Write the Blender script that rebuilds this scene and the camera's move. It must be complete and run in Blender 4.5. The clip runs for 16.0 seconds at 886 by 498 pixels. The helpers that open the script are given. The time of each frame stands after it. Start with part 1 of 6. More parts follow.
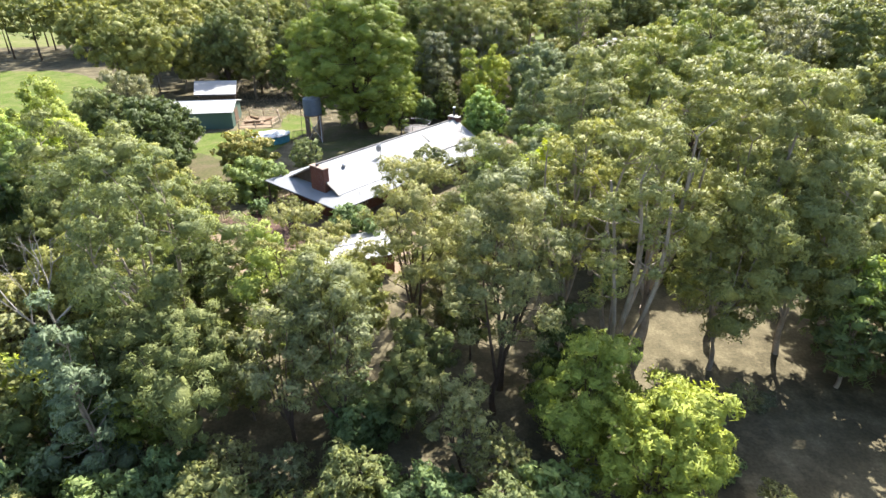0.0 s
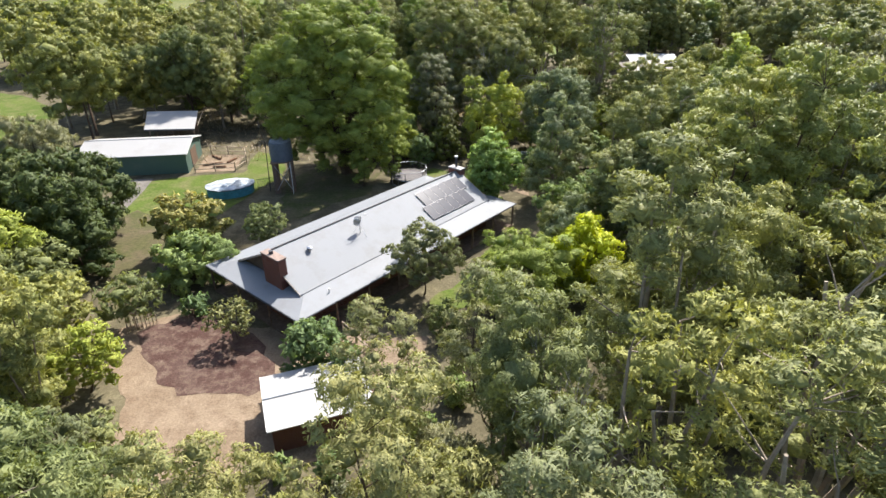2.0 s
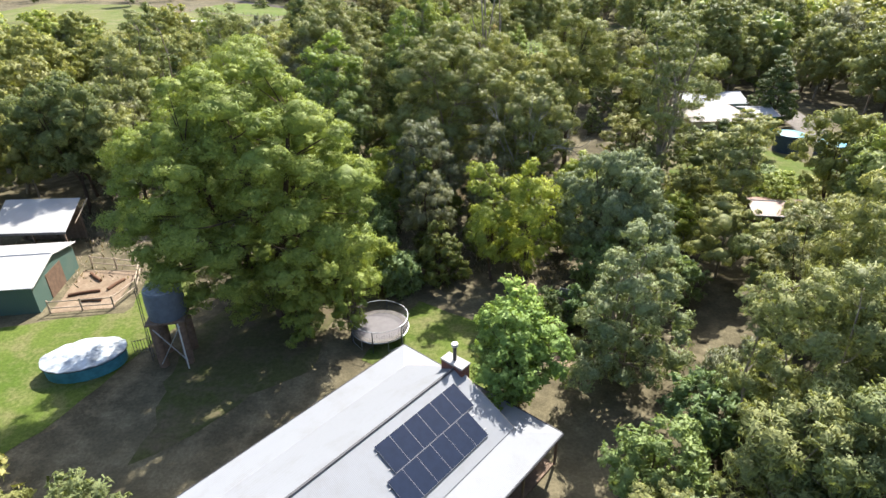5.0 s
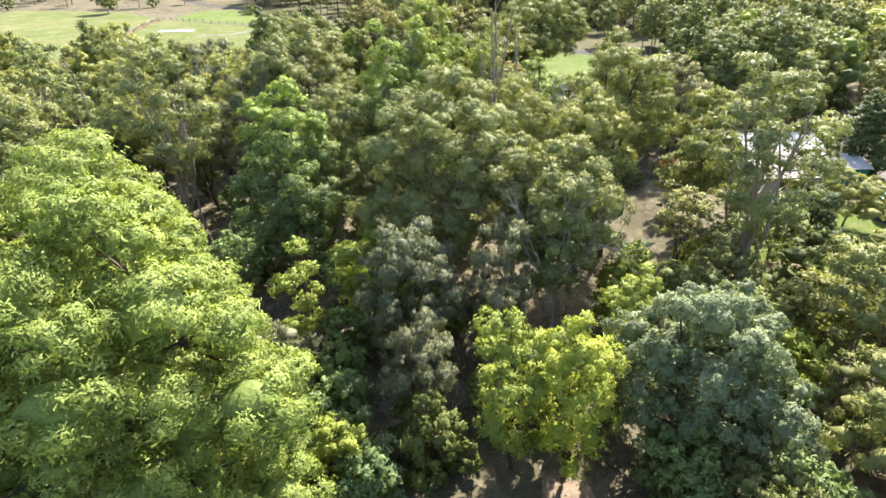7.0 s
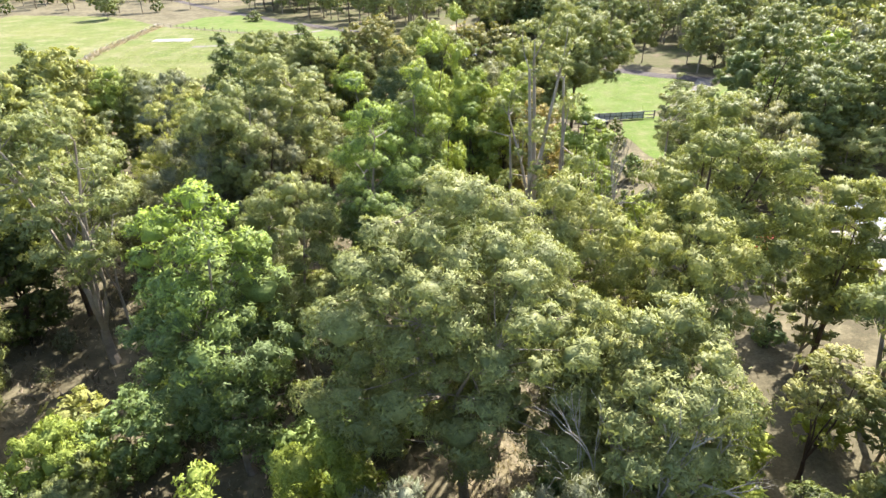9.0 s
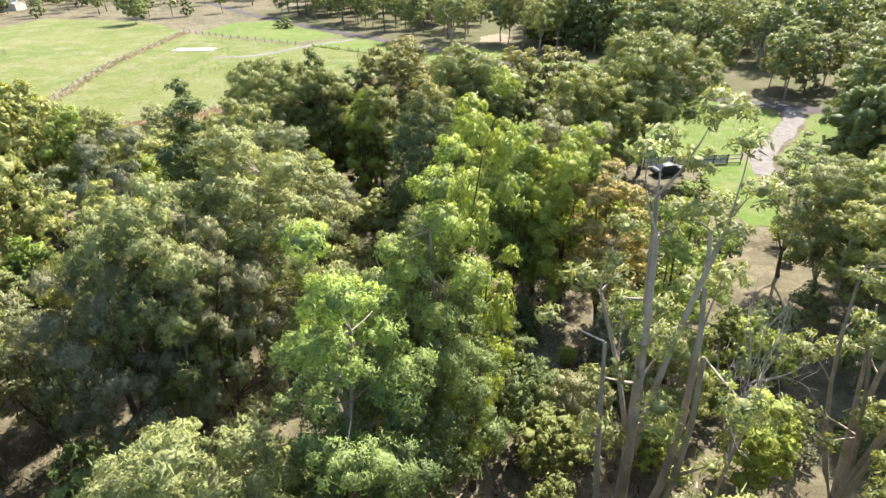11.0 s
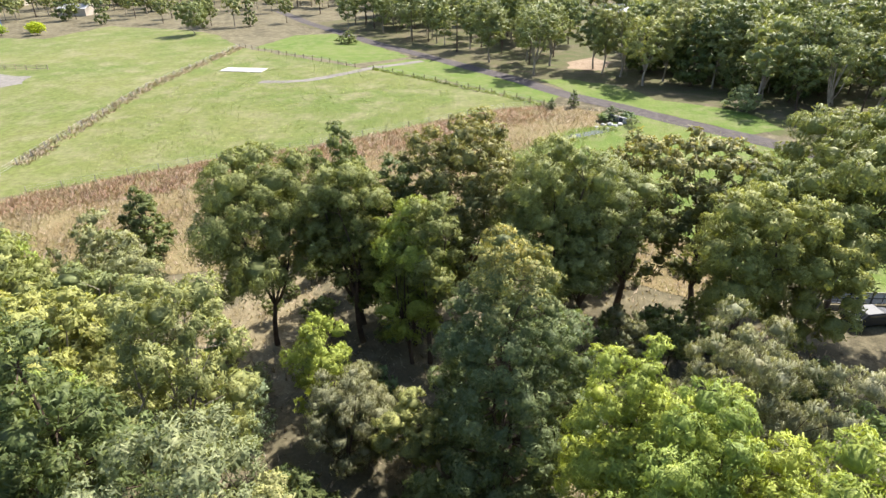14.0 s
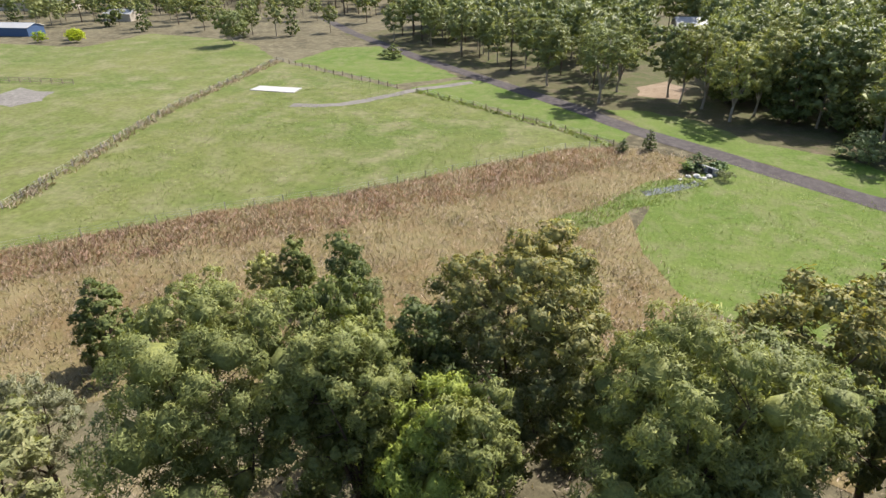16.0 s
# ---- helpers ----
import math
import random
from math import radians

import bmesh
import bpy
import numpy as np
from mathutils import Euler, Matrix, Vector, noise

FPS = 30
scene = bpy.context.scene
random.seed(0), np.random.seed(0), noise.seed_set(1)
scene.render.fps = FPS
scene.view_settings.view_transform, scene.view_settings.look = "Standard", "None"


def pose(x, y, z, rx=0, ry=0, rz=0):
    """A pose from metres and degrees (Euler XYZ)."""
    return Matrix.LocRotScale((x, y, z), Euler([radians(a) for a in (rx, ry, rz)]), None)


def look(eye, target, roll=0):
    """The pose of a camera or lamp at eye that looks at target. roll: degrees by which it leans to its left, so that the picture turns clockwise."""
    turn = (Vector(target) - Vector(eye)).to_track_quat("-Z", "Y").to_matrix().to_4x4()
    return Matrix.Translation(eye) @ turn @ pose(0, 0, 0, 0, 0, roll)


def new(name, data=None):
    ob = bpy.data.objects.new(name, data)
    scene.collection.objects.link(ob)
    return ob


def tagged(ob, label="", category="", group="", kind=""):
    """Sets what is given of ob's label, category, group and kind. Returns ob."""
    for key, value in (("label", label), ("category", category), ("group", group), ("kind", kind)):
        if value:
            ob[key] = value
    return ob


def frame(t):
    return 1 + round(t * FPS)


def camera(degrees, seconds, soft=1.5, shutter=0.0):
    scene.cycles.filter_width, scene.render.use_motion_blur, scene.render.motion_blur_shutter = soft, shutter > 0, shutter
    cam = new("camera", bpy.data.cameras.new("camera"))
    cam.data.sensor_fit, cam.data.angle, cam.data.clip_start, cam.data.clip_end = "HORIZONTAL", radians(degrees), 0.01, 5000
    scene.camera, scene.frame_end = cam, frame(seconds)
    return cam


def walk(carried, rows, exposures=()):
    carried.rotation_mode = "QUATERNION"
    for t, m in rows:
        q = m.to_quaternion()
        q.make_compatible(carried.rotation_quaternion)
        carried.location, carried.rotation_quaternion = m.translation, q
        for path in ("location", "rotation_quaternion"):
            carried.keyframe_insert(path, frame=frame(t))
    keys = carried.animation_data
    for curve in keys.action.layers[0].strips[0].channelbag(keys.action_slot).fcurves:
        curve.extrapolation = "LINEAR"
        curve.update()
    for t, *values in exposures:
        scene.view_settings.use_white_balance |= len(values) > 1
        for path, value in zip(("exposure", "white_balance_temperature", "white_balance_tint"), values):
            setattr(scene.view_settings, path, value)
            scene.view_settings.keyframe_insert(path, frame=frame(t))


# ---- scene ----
from mathutils import geometry

cam = camera(74.9, 16.0, soft=1.5)
METRES, EYE, TILT, LEAN, TURN = 150.0, 25.4, -28.3, 0.0, 0.0
ROWS = [
    (0.0, 0.0, 0.0, 0.0, -0.0, 0.0, 0.0),
    (0.5, -0.0001, 0.024, 0.0135, -0.01, 0.03, 0.01),
    (1.0, -0.0001, 0.0491, 0.0276, 0.01, 0.05, 0.04),
    (1.5, 0.0003, 0.075, 0.0423, 0.05, 0.04, 0.07),
    (2.0, 0.0008, 0.1022, 0.0576, 0.06, 0.06, 0.03),
    (2.5, 0.0015, 0.1299, 0.0734, 0.06, 0.05, 0.05),
    (3.0, 0.0019, 0.158, 0.0898, 0.02, 0.03, 0.07),
    (3.5, 0.0026, 0.1866, 0.1059, 0.02, 0.06, 0.08),
    (6.0, 0.0083, 0.3335, 0.1888, 0.59, 0.03, 0.09),
    (6.5, 0.0085, 0.3623, 0.2054, 0.57, 0.02, 0.18),
    (7.0, 0.0091, 0.3905, 0.2216, 0.65, -0.04, 0.25),
    (7.5, 0.0095, 0.4183, 0.2375, 0.75, -0.07, 0.2),
    (8.0, 0.01, 0.4456, 0.253, 1.1, -0.03, 0.02),
    (8.5, 0.0107, 0.4717, 0.2687, 1.61, -0.06, -0.21),
    (9.0, 0.0106, 0.4989, 0.2848, 2.3, -0.1, -0.66),
    (11.5, 0.0022, 0.6297, 0.3621, 6.79, -0.39, -2.97),
    (12.0, -0.0018, 0.6555, 0.3778, 7.81, -0.46, -3.59),
    (12.5, -0.0063, 0.6814, 0.3933, 8.89, -0.52, -4.17),
    (13.0, -0.0116, 0.7069, 0.4088, 9.96, -0.57, -4.74),
    (13.5, -0.0179, 0.7323, 0.4242, 11.0, -0.61, -5.35),
    (14.0, -0.0248, 0.7574, 0.4398, 12.07, -0.68, -5.92),
    (14.5, -0.0319, 0.7826, 0.4553, 13.13, -0.73, -6.55),
    (15.0, -0.0397, 0.8073, 0.4709, 14.17, -0.82, -7.15),
    (15.5, -0.048, 0.8317, 0.4865, 15.24, -0.94, -7.7),
    (16.0, -0.0571, 0.8562, 0.5019, 16.29, -1.06, -8.26),
]
walk(cam, [(t, pose(0, 0, EYE, TILT, LEAN, TURN) @ pose(METRES * x, METRES * y, METRES * z, 90 + pitch, roll, yaw)) for t, x, y, z, yaw, pitch, roll in ROWS],
     [(0, 1.82), (1.0, 1.55), (2.0, 1.22), (3.5, 1.16), (6.0, 1.76), (9.0, 1.96), (12.5, 1.67), (15.0, 1.25), (16.0, 0.98)])

# ---- light ----
SUN_AZ, SUN_EL = radians(24), radians(48)      # azimuth from +y towards +x
world = bpy.data.worlds.new("sky")
scene.world = world
world.use_nodes = True
wn = world.node_tree.nodes
sky = wn.new("ShaderNodeTexSky")
sky.sky_type, sky.sun_disc, sky.sun_elevation, sky.sun_rotation = "NISHITA", False, SUN_EL, SUN_AZ
sky.air_density, sky.dust_density = 1.0, 2.0
wn["Background"].inputs[1].default_value = 0.125
world.node_tree.links.new(sky.outputs[0], wn["Background"].inputs[0])
lamp = bpy.data.lights.new("sun", "SUN")
lamp.energy, lamp.angle, lamp.color = 5.0, radians(0.53), (1.0, 0.955, 0.89)
sun = new("sun", lamp)
sun.matrix_world = look((math.sin(SUN_AZ) * math.cos(SUN_EL) * 100, math.cos(SUN_AZ) * math.cos(SUN_EL) * 100, math.sin(SUN_EL) * 100), (0, 0, 0))


# ---- materials ----
class Nodes:
    """Short hand for a node material."""

    def __init__(self, name):
        self.mat = bpy.data.materials.new(name)
        self.mat.use_nodes = True
        self.t = self.mat.node_tree
        self.p = self.t.nodes["Principled BSDF"]

    def add(self, kind, **values):
        n = self.t.nodes.new(kind)
        for key, v in values.items():
            n.inputs[key.replace("_", " ")].default_value = v
        return n

    def link(self, a, b):
        self.t.links.new(a, b)

    def noise(self, scale, detail=5, rough=0.6, coord="Object"):
        c = self.t.nodes.get("co") or self.t.nodes.new("ShaderNodeTexCoord")
        c.name = "co"
        n = self.add("ShaderNodeTexNoise", Scale=scale, Detail=detail, Roughness=rough)
        self.link(c.outputs[coord], n.inputs["Vector"])
        return n.outputs["Fac"]

    def ramp(self, fac, *stops):
        n = self.t.nodes.new("ShaderNodeValToRGB")
        e = n.color_ramp.elements
        while len(e) < len(stops):
            e.new(0.5)
        for k, (pos, col) in zip(e, stops):
            k.position, k.color = pos, (*col, 1) if len(col) == 3 else col
        self.link(fac, n.inputs[0])
        return n.outputs[0]

    def mix(self, fac, a, b, kind="MIX"):
        n = self.t.nodes.new("ShaderNodeMix")
        n.data_type, n.blend_type = "RGBA", kind
        for sock, v in ((n.inputs[0], fac), (n.inputs[6], a), (n.inputs[7], b)):
            if hasattr(v, "is_linked"):
                self.link(v, sock)
            elif isinstance(v, (int, float)):
                sock.default_value = v
            else:
                sock.default_value = (*v, 1)
        return n.outputs[2]

    def bump(self, height, strength, distance=0.02):
        n = self.add("ShaderNodeBump", Strength=strength, Distance=distance)
        self.link(height, n.inputs["Height"])
        self.link(n.outputs[0], self.p.inputs["Normal"])

    def done(self, colour, rough=0.8, metal=0.0, spec=0.3):
        if hasattr(colour, "is_linked"):
            self.link(colour, self.p.inputs["Base Color"])
        else:
            self.p.inputs["Base Color"].default_value = (*colour, 1)
        self.p.inputs["Roughness"].default_value = rough
        self.p.inputs["Metallic"].default_value = metal
        self.p.inputs["Specular IOR Level"].default_value = spec
        return self.mat


def leaf_material(name, dark, light, tip=None, trans=0.3, rough=0.5, differ=True, crest=None):
    """Foliage: colours differ from leaf to leaf, tree to tree and in patches; light shines through."""
    n = Nodes(name)
    dark, light, tip = ((1.74 * c[0], 1.5 * c[1], 2.5 * c[2]) for c in (dark, light, tip or light))
    dark, tip = tuple(0.5 * a + 0.5 * b for a, b in zip(dark, light)), tuple(0.42 * a + 0.58 * b for a, b in zip(tip, light))
    g = n.t.nodes.new("ShaderNodeNewGeometry")
    o = n.t.nodes.new("ShaderNodeObjectInfo")
    col = n.ramp(g.outputs["Random Per Island"], (0.1, dark), (0.75, light), (1.0, tip))
    patch = n.noise(0.45, 2)
    col = n.mix(0.55, col, n.mix(1.0, col, n.ramp(patch, (0.35, (0.6, 0.66, 0.62)), (0.68, (1.0, 0.97, 0.9))), "MULTIPLY"))
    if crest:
        # second colour mixed in with height; new growth on orange_cone and brown_top
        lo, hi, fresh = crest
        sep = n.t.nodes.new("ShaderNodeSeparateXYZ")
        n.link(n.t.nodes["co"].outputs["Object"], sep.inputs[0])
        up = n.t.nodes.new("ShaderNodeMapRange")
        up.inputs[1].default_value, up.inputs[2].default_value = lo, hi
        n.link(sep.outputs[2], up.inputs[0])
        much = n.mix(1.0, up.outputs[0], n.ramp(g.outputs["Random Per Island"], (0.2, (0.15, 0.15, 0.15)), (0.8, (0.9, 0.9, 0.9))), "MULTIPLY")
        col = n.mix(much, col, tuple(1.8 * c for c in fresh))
    grain = n.noise(6.5, 3, 0.7)
    col = n.mix(1.0, col, n.ramp(grain, (0.36, (0.72, 0.74, 0.72)), (0.6, (1.1, 1.1, 1.07))), "MULTIPLY")
    h = n.add("ShaderNodeHueSaturation", Saturation=1.0)
    m = n.t.nodes.new("ShaderNodeMapRange")
    m.inputs[3].default_value, m.inputs[4].default_value = 0.506, 0.494
    if differ:
        n.link(o.outputs["Random"], m.inputs[0])
    else:
        m.inputs[0].default_value = 0.5
    n.link(m.outputs[0], h.inputs["Hue"])
    v = n.t.nodes.new("ShaderNodeMapRange")
    v.inputs[3].default_value, v.inputs[4].default_value = 0.88, 1.12
    if differ:
        n.link(o.outputs["Random"], v.inputs[0])
    else:
        v.inputs[0].default_value = 0.5
    n.link(v.outputs[0], h.inputs["Value"])
    n.link(col if not differ else n.mix(1.0, col, n.ramp(o.outputs["Random"], (0.0, (0.86, 0.93, 0.98)), (0.5, (1, 1, 1)), (1.0, (1.08, 1.06, 0.86))), "MULTIPLY"), h.inputs["Color"])
    n.bump(grain, 0.5, 0.12)
    n.done(h.outputs[0], rough, spec=0.16)
    tr = n.t.nodes.new("ShaderNodeBsdfTranslucent")
    bright = n.mix(1.0, h.outputs[0], (1.25, 1.25, 0.6), "MULTIPLY")
    n.link(bright, tr.inputs[0])
    ms = n.add("ShaderNodeMixShader", Fac=trans)
    n.link(n.p.outputs[0], ms.inputs[1])
    n.link(tr.outputs[0], ms.inputs[2])
    n.link(ms.outputs[0], n.t.nodes["Material Output"].inputs[0])
    return n.mat


def bark_material(name, dark, light):
    n = Nodes(name)
    a = n.noise(1.2, 6, 0.65)
    b = n.noise(9.0, 6, 0.7)
    n.bump(b, 0.6, 0.04)
    return n.done(n.mix(b, n.ramp(a, (0.35, dark), (0.65, light)), dark), 0.9, spec=0.15)


def ground_material(name, cols, scales=(0.08, 0.6, 5.0), bump=0.5):
    """Earth or grass: three colours mixed by patches, tufts and grain."""
    cols = [tuple(0.44 * v for v in c) for c in cols]
    n = Nodes(name)
    big, mid, fine = (n.noise(s, 5, 0.65) for s in scales)
    c = n.mix(n.ramp(big, (0.38, (0, 0, 0)), (0.62, (1, 1, 1))), cols[0], cols[1])
    c = n.mix(n.ramp(mid, (0.45, (0, 0, 0)), (0.68, (1, 1, 1))), c, cols[2])
    c = n.mix(0.5, c, n.mix(1.0, c, n.ramp(fine, (0.35, (0.35, 0.35, 0.33)), (0.65, (1, 1, 1))), "MULTIPLY"))
    n.bump(fine, bump, 0.08)
    return n.done(c, 0.95, spec=0.1)


def plain(name, colour, rough=0.7, metal=0.0, vary=0.25, scale=3.0, bump=0.0, spec=0.3):
    """A painted or raw surface with mottling at two scales."""
    n = Nodes(name)
    a, b = n.noise(scale, 5), n.noise(scale * 9, 4)
    lo = tuple(c * (1 - vary) for c in colour)
    hi = tuple(min(1, c * (1 + vary)) for c in colour)
    c = n.mix(n.ramp(a, (0.35, (0, 0, 0)), (0.65, (1, 1, 1))), lo, hi)
    c = n.mix(0.3, c, n.mix(b, lo, hi))
    if bump:
        n.bump(b, bump, 0.02)
    return n.done(c, rough, metal, spec)


def corrugated(name, colour, stain, pitch=0.076, rough=0.42, metal=0.0, along=0):
    """Corrugated steel sheet: ribs by bump across the given axis, with rust and lichen marks."""
    n = Nodes(name)
    c = n.t.nodes.new("ShaderNodeTexCoord")
    w = n.add("ShaderNodeTexWave", Scale=0.31416 / pitch, Distortion=0.0, Detail=0.0)
    w.bands_direction = "XYZ"[along]
    n.link(c.outputs["Object"], w.inputs["Vector"])
    n.bump(w.outputs["Fac"], 0.3, 0.01)
    a, b = n.noise(0.5, 6, 0.7), n.noise(6, 5)
    col = n.mix(n.ramp(a, (0.5, (0, 0, 0)), (0.75, (0.7, 0.7, 0.7))), colour, stain)
    col = n.mix(0.2, col, n.mix(b, stain, colour))
    return n.done(col, rough, metal, 0.2)


def brick_material(name, c1, c2, mortar):
    n = Nodes(name)
    t = n.add("ShaderNodeTexBrick", Scale=1.0, Mortar_Size=0.01)
    t.inputs["Brick Width"].default_value, t.inputs["Row Height"].default_value = 0.24, 0.086
    t.inputs["Color1"].default_value, t.inputs["Color2"].default_value, t.inputs["Mortar"].default_value = (*c1, 1), (*c2, 1), (*mortar, 1)
    c = n.t.nodes.new("ShaderNodeTexCoord")
    mp = n.add("ShaderNodeMapping")
    mp.inputs["Rotation"].default_value = (radians(90), 0, 0)
    n.link(c.outputs["Object"], mp.inputs[0])
    n.link(mp.outputs[0], t.inputs["Vector"])
    n.bump(t.outputs["Fac"], -0.3, 0.01)
    return n.done(n.mix(n.noise(2.0), t.outputs["Color"], c1), 0.9, spec=0.1)


LEAF = {
    "gum": leaf_material("gum_leaf", (0.09, 0.118, 0.034), (0.175, 0.208, 0.05), (0.25, 0.275, 0.062)),
    "forest_gum": leaf_material("dark_gum_leaf", (0.064, 0.09, 0.023), (0.14, 0.172, 0.038), (0.21, 0.24, 0.052)),
    "big_gum": leaf_material("broad_gum_leaf", (0.07, 0.118, 0.022), (0.145, 0.205, 0.036), (0.205, 0.265, 0.05)),
    # crest: tall_gum turns lighter and yellower from height 10 to 17
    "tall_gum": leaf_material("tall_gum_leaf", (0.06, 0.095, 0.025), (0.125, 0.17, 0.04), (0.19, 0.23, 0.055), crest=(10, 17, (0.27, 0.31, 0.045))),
    "lime_gum": leaf_material("lime_leaf", (0.108, 0.158, 0.023), (0.192, 0.252, 0.034), (0.26, 0.315, 0.048)),
    "olive_gum": leaf_material("olive_leaf", (0.085, 0.11, 0.034), (0.165, 0.19, 0.055), (0.23, 0.245, 0.08)),
    "amber_wattle": leaf_material("amber_leaf", (0.11, 0.15, 0.028), (0.19, 0.23, 0.045), (0.27, 0.28, 0.06)),
    "dark_tree": leaf_material("dark_leaf", (0.036, 0.06, 0.014), (0.085, 0.115, 0.024), (0.15, 0.175, 0.042)),
    "gold_shrub": leaf_material("gold_leaf", (0.07, 0.10, 0.02), (0.13, 0.15, 0.035), (0.25, 0.23, 0.07), crest=(3.2, 6.2, (0.25, 0.21, 0.07))),
    "blue_shrub": leaf_material("blue_green_leaf", (0.075, 0.125, 0.03), (0.135, 0.20, 0.05), (0.20, 0.27, 0.075)),
    "round_tree": leaf_material("bright_leaf", (0.08, 0.15, 0.026), (0.155, 0.25, 0.045), (0.23, 0.34, 0.07)),
    "silver_tree": leaf_material("silver_leaf", (0.08, 0.118, 0.038), (0.152, 0.2, 0.068), (0.228, 0.275, 0.112)),
    "yellow_tree": leaf_material("yellow_leaf", (0.15, 0.215, 0.01), (0.25, 0.33, 0.012), (0.33, 0.39, 0.02)),
    "sheoak": leaf_material("sheoak_needle", (0.082, 0.1, 0.036), (0.148, 0.168, 0.062), (0.21, 0.222, 0.092), 0.25),
    "brown_top": leaf_material("brown_tipped_leaf", (0.05, 0.075, 0.02), (0.11, 0.13, 0.035), (0.19, 0.18, 0.05), crest=(11, 16.5, (0.165, 0.14, 0.042))),
    "orange_cone": leaf_material("orange_tipped_leaf", (0.07, 0.10, 0.028), (0.14, 0.175, 0.045), (0.22, 0.235, 0.06), crest=(12, 16, (0.32, 0.22, 0.05))),
    "orange_tree": leaf_material("orange_leaf", (0.11, 0.12, 0.028), (0.235, 0.21, 0.045), (0.36, 0.25, 0.055)),
    "red_shrub": leaf_material("red_leaf", (0.15, 0.085, 0.05), (0.25, 0.15, 0.09), (0.33, 0.23, 0.15)),
    "dry": leaf_material("dry_blade", (0.15, 0.135, 0.064), (0.23, 0.206, 0.1), (0.31, 0.28, 0.15), 0.25, differ=False),
    "reed": leaf_material("reed_blade", (0.16, 0.112, 0.055), (0.225, 0.16, 0.08), (0.28, 0.215, 0.11), 0.25, differ=False),
    "green_blade": leaf_material("grass_blade", (0.08, 0.13, 0.022), (0.15, 0.21, 0.04), (0.23, 0.26, 0.07), differ=False),
}
BARK_PALE = bark_material("pale_bark", (0.20, 0.16, 0.12), (0.46, 0.40, 0.33))
BARK_DARK = bark_material("dark_bark", (0.06, 0.042, 0.03), (0.15, 0.105, 0.075))
BARK_RED = bark_material("stringy_red_bark", (0.10, 0.055, 0.035), (0.26, 0.15, 0.09))
DEAD_WOOD = bark_material("dead_wood", (0.25, 0.22, 0.19), (0.5, 0.46, 0.42))
FOREST = ground_material("leaf_litter", ((0.165, 0.14, 0.085), (0.30, 0.26, 0.16), (0.42, 0.36, 0.225)))
GRASS = ground_material("paddock_grass", ((0.22, 0.285, 0.07), (0.305, 0.325, 0.105), (0.40, 0.38, 0.19)), (0.03, 0.17, 1.1), 0.8)
LAWN = ground_material("lawn_grass", ((0.16, 0.25, 0.04), (0.25, 0.32, 0.07), (0.34, 0.33, 0.14)), (0.12, 0.5, 4.0), 0.4)
LUSH = ground_material("lush_grass", ((0.19, 0.295, 0.05), (0.265, 0.345, 0.08), (0.345, 0.365, 0.15)), (0.06, 0.4, 3.0), 0.4)
TAN = ground_material("tan_grass", ((0.34, 0.27, 0.15), (0.47, 0.39, 0.23), (0.55, 0.46, 0.29)), (0.15, 0.8, 5.0), 0.6)
ROUGH = ground_material("thin_dry_grass", ((0.17, 0.19, 0.065), (0.22, 0.20, 0.10), (0.29, 0.23, 0.15)), (0.06, 0.4, 3.0), 0.5)
REEDBED = ground_material("dry_reed_litter", ((0.36, 0.25, 0.125), (0.48, 0.385, 0.20), (0.33, 0.28, 0.12)), (0.1, 0.6, 4.0), 0.6)
MULCH = ground_material("mulch", ((0.16, 0.085, 0.07), (0.235, 0.145, 0.12), (0.38, 0.27, 0.21)), (0.25, 1.2, 7.0), 0.7)
EARTH = ground_material("bare_earth", ((0.52, 0.385, 0.265), (0.64, 0.49, 0.35), (0.43, 0.31, 0.21)), (0.2, 1.0, 7.0), 0.5)
GRAVEL = ground_material("gravel", ((0.34, 0.305, 0.27), (0.42, 0.38, 0.345), (0.52, 0.48, 0.43)), (0.15, 1.2, 9.0), 0.5)
ROAD = ground_material("road_seal", ((0.15, 0.125, 0.125), (0.19, 0.165, 0.16), (0.25, 0.22, 0.20)), (0.15, 1.0, 9.0), 0.3)
CONCRETE = plain("concrete", (0.34, 0.325, 0.31), 0.85, vary=0.15, bump=0.2)
ROOF = corrugated("zinc_roof", (0.215, 0.225, 0.24), (0.17, 0.166, 0.165), rough=0.6)
ROOF_B = corrugated("zinc_roof_across", (0.215, 0.225, 0.24), (0.17, 0.166, 0.165), rough=0.6, along=1)
SHED_ROOF = corrugated("shed_roof", (0.34, 0.335, 0.33), (0.26, 0.25, 0.23), pitch=0.19, rough=0.5)
GREEN_WALL = corrugated("green_sheet", (0.07, 0.12, 0.10), (0.12, 0.15, 0.12), pitch=0.19, rough=0.6)
TEAL_WALL = corrugated("teal_sheet", (0.02, 0.16, 0.12), (0.03, 0.20, 0.15), pitch=0.19, rough=0.5)
TIMBER = plain("weathered_timber", (0.16, 0.11, 0.08), 0.9, vary=0.35, bump=0.4)
PALE_TIMBER = plain("pale_timber", (0.32, 0.255, 0.19), 0.85, vary=0.25, bump=0.3)
GREY_TIMBER = plain("grey_timber", (0.33, 0.29, 0.26), 0.9, vary=0.3, bump=0.4)
BRICK = brick_material("red_brick", (0.16, 0.062, 0.046), (0.115, 0.046, 0.038), (0.24, 0.2, 0.18))
WALL_DARK = plain("dark_boards", (0.09, 0.065, 0.05), 0.85, bump=0.3)
CREAM = plain("cream_paint", (0.42, 0.36, 0.29), 0.7, vary=0.12)
WHITE = plain("white_paint", (0.6, 0.59, 0.57), 0.5, vary=0.06)
METAL = plain("galvanised", (0.42, 0.43, 0.45), 0.45, 0.7, vary=0.2)
DARK_METAL = plain("dark_metal", (0.06, 0.06, 0.065), 0.5, 0.4)
